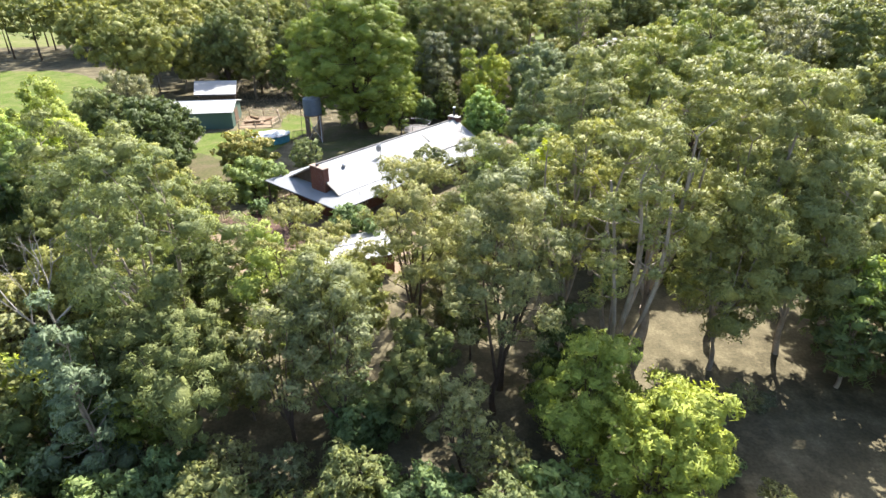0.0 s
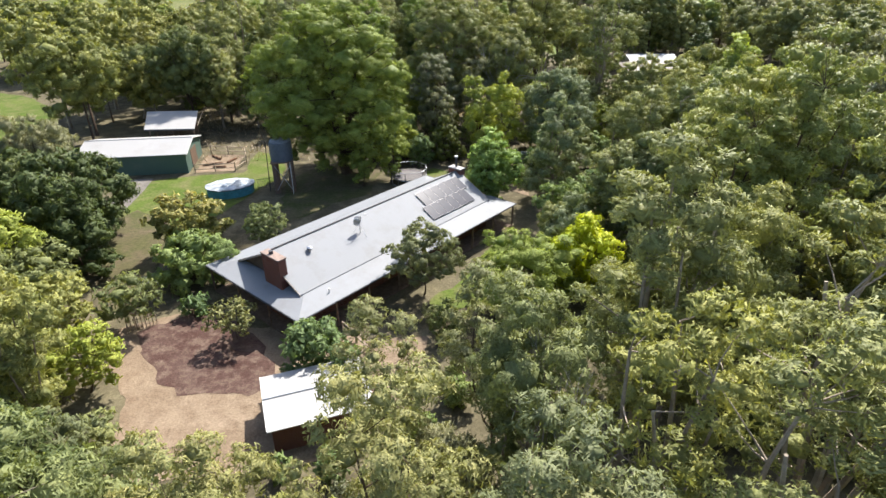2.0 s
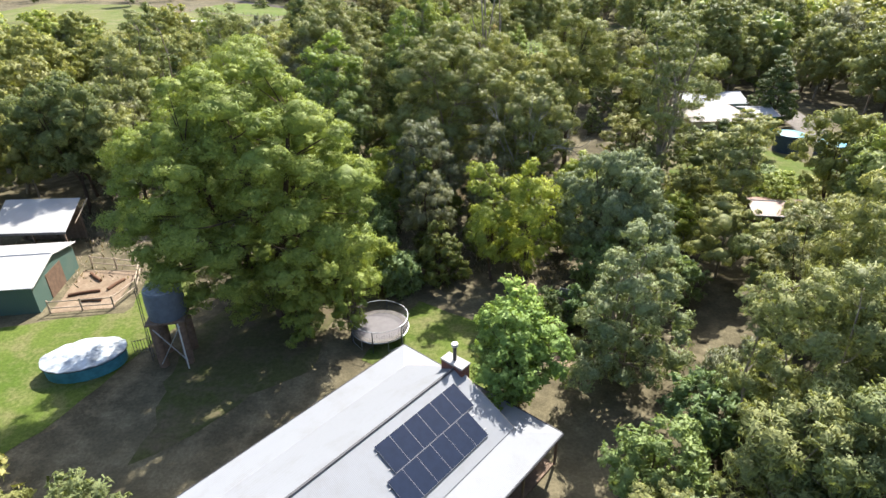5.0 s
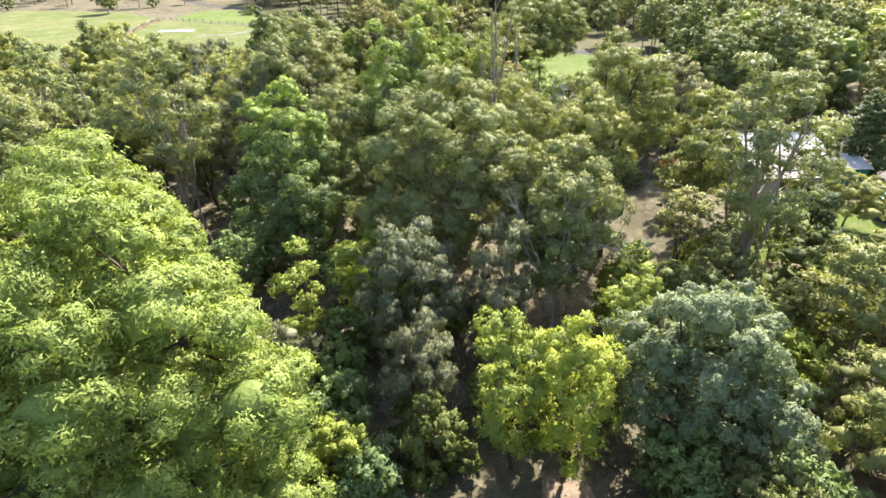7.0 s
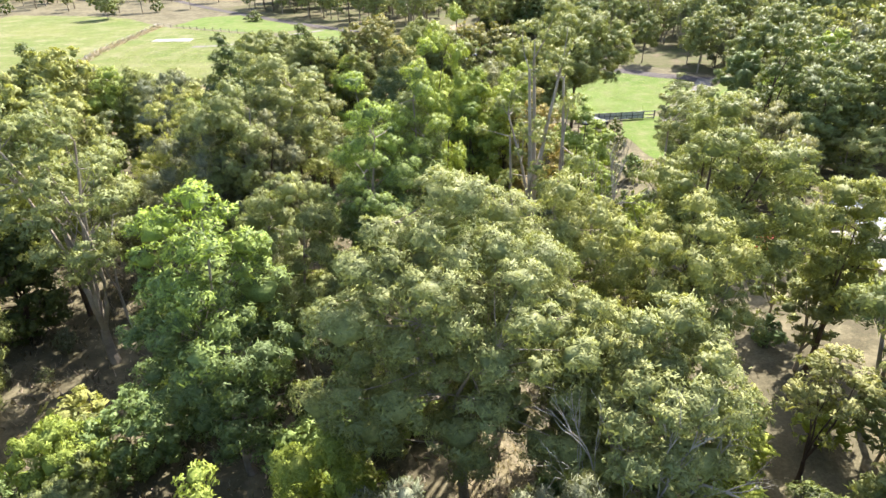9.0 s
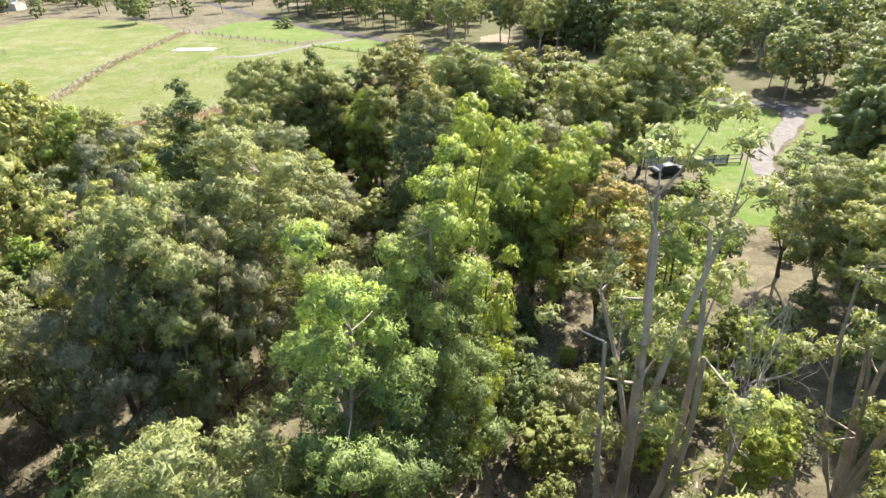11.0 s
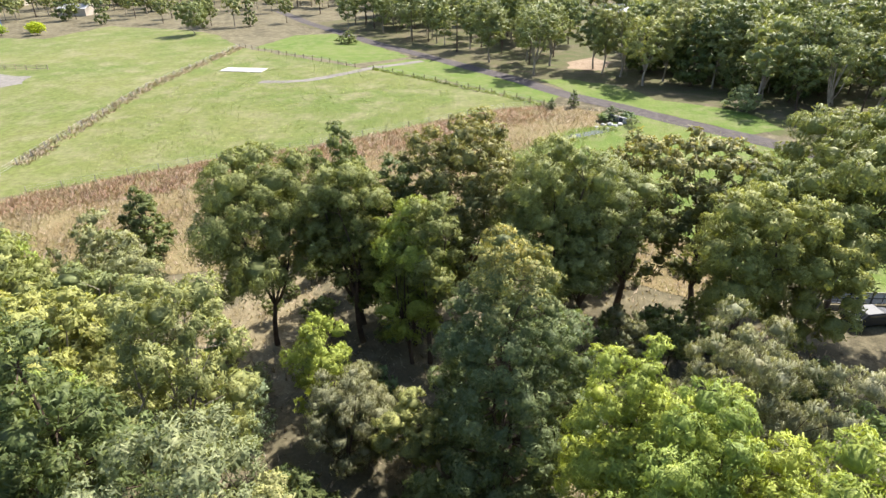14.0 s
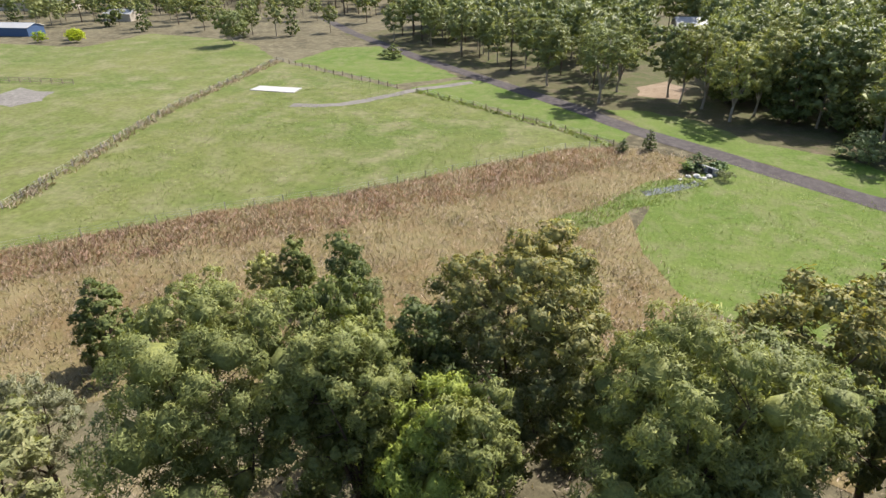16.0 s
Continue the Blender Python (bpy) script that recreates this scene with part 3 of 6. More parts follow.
# shape: height, radius, foot of the crown, clumps, clump size, leaves in a clump, leaf length, width, droop, outline, limbs, trunk
SHAPES = {
    "gum": (14, 4.5, 0.27, 46, 0.25, 240, 0.34, 0.10, 0.5, "dome", 4, 0.20, BARK_PALE),
    "forest_gum": (16, 4.8, 0.38, 50, 0.24, 250, 0.34, 0.10, 0.5, "dome", 4, 0.22, BARK_DARK),
    "open_gum": (16, 4.5, 0.24, 36, 0.2, 250, 0.34, 0.11, 0.5, "open", 7, 0.28, BARK_PALE),
    "road_gum": (15, 4.6, 0.34, 44, 0.25, 250, 0.34, 0.12, 0.5, "dome", 4, 0.24, BARK_DARK),
    "dark_round": (10, 5.5, 0.06, 90, 0.18, 190, 0.28, 0.12, 0.3, "round", 5, 0.26, BARK_DARK),
    "big_gum": (20, 8.5, 0.05, 150, 0.185, 230, 0.44, 0.17, 0.4, "dome", 6, 0.55, BARK_DARK),
    "tall_gum": (18, 4.2, 0.10, 48, 0.28, 250, 0.36, 0.13, 0.5, "tall", 3, 0.24, BARK_PALE),
    "lime_gum": (12, 4.0, 0.12, 40, 0.27, 230, 0.34, 0.11, 0.6, "tall", 4, 0.16, BARK_DARK),
    "olive_gum": (13, 4.2, 0.24, 40, 0.2, 200, 0.32, 0.10, 0.5, "open", 5, 0.16, BARK_DARK),
    "amber_wattle": (14, 4.0, 0.10, 40, 0.26, 230, 0.30, 0.10, 0.3, "dome", 4, 0.2, BARK_DARK),
    "dark_tree": (12, 4.0, 0.08, 60, 0.22, 190, 0.28, 0.12, 0.3, "cone", 3, 0.2, BARK_DARK),
    "gold_shrub": (6, 3.3, 0.04, 60, 0.20, 150, 0.22, 0.12, 0.1, "round", 4, 0.12, BARK_DARK),
    "blue_shrub": (4.5, 3.8, 0.03, 50, 0.22, 170, 0.26, 0.11, 0.2, "round", 4, 0.12, BARK_DARK),
    "round_tree": (8, 3.0, 0.12, 55, 0.24, 190, 0.26, 0.14, 0.3, "tall", 3, 0.15, BARK_DARK),
    "silver_tree": (12, 4.2, 0.12, 60, 0.21, 210, 0.26, 0.11, 0.4, "cone", 4, 0.2, BARK_PALE),
    "silver_dome": (11, 5.6, 0.06, 95, 0.17, 190, 0.28, 0.13, 0.3, "round", 5, 0.26, BARK_DARK),
    "yellow_tree": (7.5, 3.1, 0.10, 46, 0.24, 190, 0.26, 0.13, 0.2, "round", 4, 0.13, BARK_DARK),
    "sheoak": (11, 4.0, 0.08, 64, 0.2, 190, 0.42, 0.07, 1.2, "dome", 4, 0.18, BARK_DARK),
    "brown_top": (17, 5.6, 0.2, 80, 0.19, 190, 0.30, 0.14, 0.2, "dome", 5, 0.26, BARK_DARK),
    "orange_cone": (16, 4.2, 0.10, 75, 0.20, 200, 0.32, 0.13, 0.4, "cone", 3, 0.22, BARK_DARK),
    "orange_tree": (12, 3.4, 0.12, 55, 0.22, 190, 0.28, 0.12, 0.3, "round", 4, 0.16, BARK_DARK),
    "silver_wattle": (7, 3.0, 0.12, 45, 0.22, 170, 0.26, 0.12, 0.3, "open", 4, 0.1, BARK_PALE),
    "dark_shrub": (4.5, 2.6, 0.04, 40, 0.25, 170, 0.26, 0.13, 0.2, "round", 4, 0.08, BARK_DARK),
    "red_shrub": (5, 2.2, 0.2, 30, 0.22, 120, 0.26, 0.10, 0.3, "open", 4, 0.07, BARK_DARK),
}
TINT = {"dark_round": "dark_tree", "road_gum": "forest_gum", "open_gum": "gum", "silver_dome": "silver_tree", "silver_wattle": "silver_tree", "dark_shrub": "blue_shrub"}
NAMES = {
    "gum": ("eucalyptus_tree", "eucalyptus with grey-green domed leaf clumps and pale limbs"),
    "forest_gum": ("eucalyptus_tree", "eucalyptus with dense dark green leaf clumps and dark bark"),
    "open_gum": ("pale_limbed_eucalyptus_tree", "open eucalyptus with spreading pale limbs and small leaf clumps"),
    "road_gum": ("eucalyptus_tree", "roadside eucalyptus with grey-green crown above a bare dark trunk"),
    "dark_round": ("pittosporum_tree", "broad rounded dark green evergreen tree"),
    "big_gum": ("great_eucalyptus_tree", "very large spreading eucalyptus with bright green domed clumps"),
    "tall_gum": ("tall_eucalyptus_tree", "tall narrow eucalyptus with dense fresh green foliage"),
    "lime_gum": ("young_eucalyptus_tree", "young eucalyptus with yellow-green drooping leaves"),
    "olive_gum": ("tea_tree", "open twiggy tea tree with olive green foliage"),
    "amber_wattle": ("wattle_tree", "wattle with amber-green rounded crown"),
    "dark_tree": ("pittosporum_tree", "dense dark green tree with foliage to the ground"),
    "gold_shrub": ("variegated_shrub", "round shrub with golden variegated leaves"),
    "blue_shrub": ("spreading_shrub", "low spreading blue-green shrub"),
    "round_tree": ("garden_tree", "compact bright green rounded garden tree"),
    "silver_tree": ("poplar_tree", "upright tree with pale silvery leaves"),
    "silver_dome": ("silver_leaved_tree", "broad domed tree with silvery green foliage"),
    "yellow_tree": ("lime_shrub", "vivid lime yellow rounded shrub"),
    "sheoak": ("sheoak_tree", "she-oak with drooping grey-green needles"),
    "brown_top": ("paperbark_tree", "dark green paperbark with brown-tipped upper foliage"),
    "orange_cone": ("lilly_pilly_tree", "conical tree with orange new growth over dark green"),
    "orange_tree": ("flowering_gum_tree", "rounded tree turning orange at the tips"),
    "silver_wattle": ("silver_wattle_tree", "small wattle with silver-blue feathery leaves"),
    "dark_shrub": ("understorey_shrub", "dense green understorey shrub"),
    "red_shrub": ("dying_shrub", "dying shrub with dry reddish leaves"),
    "dead_tree": ("dead_tree", "leafless dead eucalyptus with bare grey branches"),
}


def make_proto(kind, seed, leaf, slim, grow):
    """Trunk and crown meshes of one tree of a kind, its foot at the origin, with leaves of about the given length."""
    H, R, foot, clumps, size, count, ll, lw, droop, outline, limbs, girth, bark = SHAPES[kind]
    clumps, size = max(14, int(clumps * 1.25 * (slim * grow) ** 1.4)), 1.12 * size / slim ** 0.3 / grow ** 0.75
    R *= slim
    rng = np.random.default_rng(seed)
    fine = leaf < 0.5
    lw, ll = leaf * lw / ll * 1.12, leaf * 1.45
    cover = 0.72 if outline == "round" else 0.5 if outline == "open" else 0.58
    if kind in ("big_gum", "silver_dome", "gold_shrub", "blue_shrub"):
        cover *= 1.2
    core, tufts = 0.42 if outline == "open" else 0.55, 16 if leaf < 0.2 else 12 if leaf < 0.3 else 8 if leaf < 0.5 else 5
    if leaf > 0.6:
        lw, cover = max(lw, leaf * 0.42), 0.3
    if leaf > 0.8:
        clumps, size, cover = int(clumps * 0.5), size * 1.35, 0.24 if leaf < 1.2 else 0.1
    z0, centres, radii = H * foot, [], []
    skew = rng.normal(size=2) * 0.12 * R
    tries = 0
    while len(centres) < clumps and tries < 2500:
        tries += 1
        d = rng.normal(size=3)
        d /= np.linalg.norm(d)
        k = rng.random() ** 0.25
        zc, hz = (z0 + H) / 2, (H - z0) / 2
        if outline == "cone":
            f = rng.random() ** 1.15
            rad = R * (0.98 * (1 - f) ** 0.62 * min(1, (f + 0.12) * 4) + 0.06)
            an = rng.random() * math.tau
            p = np.array([math.cos(an) * rad * k, math.sin(an) * rad * k, z0 + (H - z0) * f * 0.95])
        elif outline == "open":
            # bare limbs below, small flat clumps above
            d[2] = abs(d[2]) if rng.random() < 0.85 else -0.5 * abs(d[2])
            p = np.array([d[0] * R * k, d[1] * R * k, H * 0.56 + d[2] * k * H * 0.42])
        elif outline == "dome":
            if d[2] < -0.25 and rng.random() < 0.6:
                d[2] *= -1
            zc, up, dn = z0 + (H - z0) * 0.42, (H - z0) * 0.54, (H - z0) * 0.42
            p = np.array([d[0] * R * k, d[1] * R * k, zc + d[2] * k * (up if d[2] > 0 else dn)])
        else:
            p = np.array([d[0] * R * k, d[1] * R * k, zc + d[2] * k * hz * 0.94])
            if outline == "tall":
                p[:2] *= 1.05 - 0.35 * max(0, (p[2] - zc) / hz)
        # lumps in the outline
        an = math.atan2(p[1], p[0])
        p[:2] *= 0.86 + 0.2 * math.sin(3 * an + seed) + 0.06 * math.sin(7 * an + 2 * seed)
        p[:2] = p[:2] * 0.88 + skew * (p[2] / H)
        r = R * size * rng.uniform(0.5, 1.35)
        if centres and (((np.array(centres) - p) ** 2).sum(1) < (0.71 * (r + np.array(radii))) ** 2).any():
            continue
        centres.append(p)
        radii.append(r)
    top = max(c[2] + 0.8 * r for c, r in zip(centres, radii))
    wide = 0.97 * R / np.quantile([math.hypot(c[0], c[1]) + 0.8 * r for c, r in zip(centres, radii)], 0.93)
    for c in centres:
        c[:2] *= wide
        c[2] = z0 + (c[2] - z0) * (H - z0) / (top - z0)
    pr = Proto()
    pr.H, pr.R = H, R
    pr.leaves, pr.normals, pr.tris = leaf_cloud(rng, centres, radii, cover, ll, lw, droop, 0.72 if kind == "big_gum" else 0.66 if outline == "open" else 0.78, core, tufts)
    pr.leaf_mat = LEAF[TINT.get(kind, kind)]
    pr.girth, pr.bark, pr.foot = girth, bark, foot
    pr.crown = tri_mesh("crown", pr.leaves, pr.leaf_mat, pr.normals, pr.tris)
    # trunk, limbs and twigs
    bm = bmesh.new()
    fork = np.array([skew[0] * 0.5, skew[1] * 0.5, max(H * 0.14, z0 * rng.uniform(0.6, 0.9))])
    sides = 7 if fine else 5
    path = bend((0, 0, -0.3), fork, rng, 0.0, 4)
    tube(bm, path, [girth * 1.25, girth, girth * 0.88, girth * 0.8], sides)
    nodes = []
    for i in range(limbs):
        an = (i + rng.uniform(-0.3, 0.3)) * math.tau / limbs
        out = R * rng.uniform(0.3, 0.55) * (0.35 if outline in ("cone", "tall") else 1)
        end = np.array([math.cos(an) * out + skew[0], math.sin(an) * out + skew[1], z0 + (H - z0) * rng.uniform(0.55, 0.85)])
        line = bend(fork - np.array([0, 0, 0.1]), end, rng, -0.06, 6)
        rr = girth * rng.uniform(0.45, 0.65)
        tube(bm, line, [rr * (1 - 0.14 * k) for k in range(6)], 5)
        nodes += [(np.array(q), rr * (1 - 0.14 * k)) for k, q in enumerate(line)]
    for j, (c, r) in enumerate(zip(centres, radii)):
        if j % (1 if leaf < 0.3 else 2 if fine else 4):
            continue
        low = [(np.linalg.norm(q - c) + max(0, q[2] - c[2]) * 2, i) for i, (q, _) in enumerate(nodes)]
        q, w = nodes[min(low)[1]]
        rr = min(w * 0.6, 0.035 + 0.012 * np.linalg.norm(q - c))
        tube(bm, bend(q, c + np.array([0, 0, 0.2 * r]), rng, -0.05, 4), [rr, rr * 0.75, rr * 0.5, rr * 0.25], 4, False)
    me = bpy.data.meshes.new("trunk")
    bm.to_mesh(me)
    bm.free()
    me.materials.append(bark)
    pr.trunk = me
    return pr


def dead_proto(seed, H=15.0, R=4.0):
    rng = np.random.default_rng(seed)
    bm = bmesh.new()

    def grow(a, d, ln, r, lv):
        b = a + d * ln
        line = bend(a, b, rng, 0.05, 4)
        tube(bm, line, [r, r * 0.85, r * 0.7, r * 0.55], 5)
        if lv == 0:
            return
        for _ in range(3 if lv > 1 else 2):
            nd = d + rng.normal(size=3) * 0.42 + np.array([0, 0, 0.1])
            nd /= np.linalg.norm(nd)
            grow(np.array(line[rng.integers(2, 4)]), nd, ln * rng.uniform(0.55, 0.8), r * 0.55, lv - 1)
    grow(np.array([0, 0, -0.3]), np.array([0.05, 0, 1.0]), H * 0.32, 0.19, 5)
    me = bpy.data.meshes.new("trunk")
    bm.to_mesh(me)
    bm.free()
    z = max(v.co.z for v in me.vertices)
    for v in me.vertices:
        v.co.z *= H / z
    me.materials.append(DEAD_WOOD)
    pr = Proto()
    pr.H, pr.R, pr.trunk, pr.crown = H, R, me, None
    return pr


PROTOS, STANDING = {}, []
pick = random.Random(5)


def proto(kind, variants, leaf, h, r):
    slim = 1.0
    if kind in SHAPES:
        want = (r / h) / (SHAPES[kind][1] / SHAPES[kind][0])
        slim = min((0.55, 0.75, 1.0, 1.3, 1.7), key=lambda v: abs(math.log(v / want)))
    grow = 1.0
    if kind in SHAPES and leaf < 0.7:
        grow = min((0.6, 0.85, 1.2, 1.6), key=lambda v: abs(math.log(v / (r / slim / SHAPES[kind][1]))))
    key = (kind, pick.randrange(variants), leaf, slim, grow)
    if key not in PROTOS:
        seed = sum(map(ord, kind)) * 7 + key[1] * 101 + 3
        PROTOS[key] = dead_proto(seed) if kind == "dead_tree" else make_proto(kind, seed, leaf, slim, grow)
    return PROTOS[key]


def leaf_size(x, y, h):
    """Finer leaves on the tall trees along the middle of the wood, coarser ones to the sides and far off."""
    d = math.hypot((28 - h) / 0.78, x + 2) if y < 166 else math.dist((x, y, h), (-8, 149, 31))
    for limit, size in ((14, 0.16), (22, 0.2), (34, 0.24), (60, 0.34), (100, 0.45)):
        if d < limit:
            return size
    return 0.6


def leaf_step(size, kind, h):
    """The leaf length before the tree is scaled, in a few steps."""
    want = size / (h / SHAPES[kind][0]) if kind in SHAPES else size
    return min((0.12, 0.16, 0.21, 0.28, 0.37, 0.5, 0.75, 1.1), key=lambda v: abs(math.log(v / want)))


def plant(kind, x, y, h, r, group=""):
    """One tree or shrub with its foot at x, y, of height h above the datum and crown radius r."""
    pr = proto(kind, 3 if kind == "gum" else 2 if kind in ("forest_gum", "lime_gum", "olive_gum", "open_gum", "dark_tree", "sheoak") else 1, leaf_step(leaf_size(x, y, h), kind, h), h, r)
    z = level(x, y)
    name, label = NAMES[kind]
    ob = thing(name, x, y, z, pick.uniform(0, 360), label, "shrub" if "shrub" in name else "tree", group or ("trees and shrubs of the wood"))
    k = r / pr.R
    ob.scale = (k, k, (h - z) / pr.H)
    for nm, me in (("trunk", pr.trunk), ("crown", pr.crown)):
        if me:
            o = new(nm, me)
            o.parent = ob
    STANDING.append((x, y, r))
    return ob


def far_wood(name, seed, count, xs, ys, kinds, heights, pack, leaf, label, spread=(0.28, 0.4)):
    """Distant trees that nobody could count, joined into one object."""
    rng = random.Random(seed)
    mats, verts, index, normals, tris, base = [], [], [], [], [], 0
    for _ in range(count):
        x, y = rng.uniform(*xs), rng.uniform(*ys)
        h = rng.uniform(*heights)
        r = h * rng.uniform(*spread)
        if not free(x, y, r, pack) or any(inside(x, y, p) for p in LOW_GROWTH):
            continue
        STANDING.append((x, y, r))
        pr = proto(rng.choice(kinds), 2, leaf, h, r)
        an, k = rng.uniform(0, math.tau), r / pr.R
        c, s = math.cos(an) * k, math.sin(an) * k
        m = np.array([[c, s, 0], [-s, c, 0], [0, 0, h / pr.H]])
        g = pr.girth * 1.2
        t = []
        for j in range(4):
            a, b = j * math.tau / 4, (j + 1) * math.tau / 4
            p, q = (g * math.cos(a), g * math.sin(a)), (g * math.cos(b), g * math.sin(b))
            t += [(*p, -0.3), (*q, -0.3), (0, 0, pr.H * 0.75)]
        turn = np.array([[math.cos(an), math.sin(an), 0], [-math.sin(an), math.cos(an), 0], [0, 0, 1]])
        tn = np.array(t) * np.array([1, 1, 0]) + np.array([1e-4, 0, 0])
        for v, mat, nn, f in ((pr.leaves, pr.leaf_mat, pr.normals, pr.tris), (np.array(t), pr.bark, tn / np.linalg.norm(tn, axis=1)[:, None], np.arange(12, dtype=np.int32).reshape(-1, 3))):
            if mat not in mats:
                mats.append(mat)
            verts.append(v @ m + np.array([x, y, level(x, y)]))
            normals.append(nn @ turn)
            index.append(np.full(len(f), mats.index(mat), dtype=np.int32))
            tris.append(f + base)
            base += len(v)
    me = tri_mesh(name, np.concatenate(verts), mats[0], np.concatenate(normals), np.concatenate(tris))
    for mat in mats[1:]:
        me.materials.append(mat)
    me.polygons.foreach_set("material_index", np.concatenate(index))
    return tagged(new(name, me), label, "woodland", "", "stuff")


def blades(name, outline, count, height, width, material, label, seed=1, clump=0.5, lean=0.35):
    """Grass or reed blades over a piece of land, gathered in tufts."""
    rng = np.random.default_rng(seed)
    xs, ys = [p[0] for p in outline], [p[1] for p in outline]
    pts = []
    while len(pts) < count:
        x, y = rng.uniform(min(xs), max(xs)), rng.uniform(min(ys), max(ys))
        if not inside(x, y, outline) or rng.random() > 0.35 + 1.3 * max(0, noise.noise(Vector((x * 0.25, y * 0.25, seed)))):
            continue
        for _ in range(6):
            pts.append((x + rng.normal() * clump, y + rng.normal() * clump))
    p = np.array([(x, y, level(x, y) + 0.02) for x, y in pts])
    n = len(p)
    h = rng.uniform(*height, n)[:, None]
    an = rng.random(n) * math.tau
    s = np.stack([np.cos(an), np.sin(an), np.zeros(n)], 1) * width * rng.uniform(0.6, 1.4, n)[:, None]
    tip = p + np.array([0, 0, 1.0]) * h + rng.normal(size=(n, 3)) * lean * h * np.array([1, 1, 0.15])
    v = np.stack([p - s / 2, p + s / 2, tip], axis=1).reshape(-1, 3)
    nn = np.repeat((tip - p) * 0.3 + np.array([0, 0, 0.9]) + rng.normal(size=(n, 3)) * 0.15, 3, axis=0)
    return tagged(new(name, tri_mesh(name, v, material, nn / np.linalg.norm(nn, axis=1)[:, None])), label, "grass", "", "stuff")


# ---- the trees that stand out, in the order of the flight ----
plant("lime_gum", 9.6, 19.4, 8.3, 3.8)
plant("silver_tree", -17.2, 20.8, 12.1, 2.3)
plant("olive_gum", -8.1, 22.9, 10.9, 2.7)
plant("dark_shrub", -4.3, 23.7, 3.9, 2.8)
plant("gum", -5.9, 24.7, 12.4, 2.8)
plant("gum", -15.5, 25.3, 9.2, 2.7)
plant("gum", -11.2, 25.6, 5.5, 2.2)
plant("olive_gum", 3.1, 26.1, 14.8, 3.6)
plant("lime_gum", -9.3, 27.2, 12.3, 2.6)
plant("open_gum", -15.8, 27.9, 16.6, 5.4)
plant("olive_gum", 3.6, 28.2, 15.2, 3.7)
plant("gum", 17.7, 30.2, 13.5, 3.8)
plant("olive_gum", -1.6, 30.5, 14.8, 3.6)
plant("open_gum", 7.7, 31.9, 17.0, 3.5)
plant("gum", 23.1, 31.9, 15.4, 4.6)
plant("gum", -24.0, 32.9, 9.2, 3.1)
plant("open_gum", 13.8, 33.2, 19.8, 4.5)
plant("gum", 19.7, 34.4, 19.6, 4.4)
plant("gum", 3.5, 36.5, 14.3, 3.2)
plant("olive_gum", -2.4, 38.1, 12.1, 2.9)
plant("olive_gum", 2.8, 40.6, 12.6, 3.1)
plant("gum", -22.3, 41.4, 12.0, 2.7)
plant("open_gum", -29.1, 42.0, 14.9, 3.9)
plant("lime_gum", 5.7, 54.3, 6.9, 4.5)
plant("dark_shrub", -18.9, 55.0, 1.6, 1.3)
plant("amber_wattle", 24.0, 55.4, 21.0, 4.5)
plant("yellow_tree", 10.8, 56.8, 7.4, 3.1)
plant("amber_wattle", 21.0, 57.3, 19.1, 4.1)
plant("amber_wattle", 18.3, 53.6, 18.6, 4.4)
plant("olive_gum", -1.5, 57.6, 6.4, 3.3)
plant("gum", 23.5, 58.8, 10.7, 3.1)
plant("blue_shrub", -20.6, 60.0, 4.3, 3.6)
plant("dark_tree", -30.8, 60.9, 6.7, 3.3)
plant("silver_tree", 11.2, 62.0, 7.2, 3.8)
plant("gum", 18.3, 62.7, 12.3, 3.2)
plant("gum", 14.6, 63.5, 11.1, 2.8)
plant("gum", 10.1, 63.9, 5.5, 2.2)
plant("gold_shrub", -22.5, 64.9, 6.1, 3.6)
plant("gum", -16.4, 65.0, 5.0, 2.0)
plant("dark_round", -33.9, 65.6, 9.9, 6.8)
plant("gum", 23.0, 67.5, 15.3, 3.8)
plant("gum", 17.6, 68.5, 14.7, 3.5)
plant("gum", 23.9, 74.5, 15.9, 3.6)
plant("round_tree", 5.2, 74.8, 8.0, 3.3)
plant("round_tree", 5.2, 76.8, 8.4, 2.5)
plant("silver_tree", 12.4, 77.6, 11.9, 4.1)
plant("big_gum", -11.9, 85.6, 20.8, 9.3)
plant("lime_gum", -6.2, 82.4, 6.2, 1.6)
plant("lime_gum", -9.4, 81.2, 5.4, 1.7)
plant("lime_gum", 4.9, 90.6, 11.0, 2.5)
plant("lime_gum", 7.5, 89.3, 11.6, 2.5)
plant("silver_dome", 15.3, 91.7, 11.7, 5.4)
plant("sheoak", -1.2, 97.6, 12.5, 3.6)
plant("sheoak", 4.3, 98.8, 11.4, 2.8)
plant("sheoak", -0.2, 93.0, 8.8, 2.4)
plant("lime_gum", 12.8, 97.8, 9.4, 2.0)
plant("lime_gum", -8.8, 100.4, 9.5, 1.9)
plant("lime_gum", -4.8, 104.3, 9.2, 2.7)
plant("gum", 9.5, 104.3, 15.1, 4.9)
plant("dark_tree", 29.8, 104.6, 8.4, 4.2)
plant("open_gum", 23.2, 105.2, 20.4, 5.6)
plant("gum", 1.7, 107.6, 19.4, 6.9)
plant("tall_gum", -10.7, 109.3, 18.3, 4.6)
plant("gum", 11.4, 109.6, 17.2, 3.9)
plant("gum", -48.6, 110.4, 11.4, 4.5)
plant("gum", 7.0, 112.9, 17.6, 3.9)
plant("gum", -8.7, 115.2, 16.5, 3.7)
plant("forest_gum", 15.6, 115.5, 20.5, 4.7)
plant("gum", -36.8, 117.1, 16.6, 4.1)
plant("open_gum", -24.2, 118.9, 19.9, 5.7)
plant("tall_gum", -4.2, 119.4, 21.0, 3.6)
plant("gum", -45.8, 119.8, 10.5, 4.2)
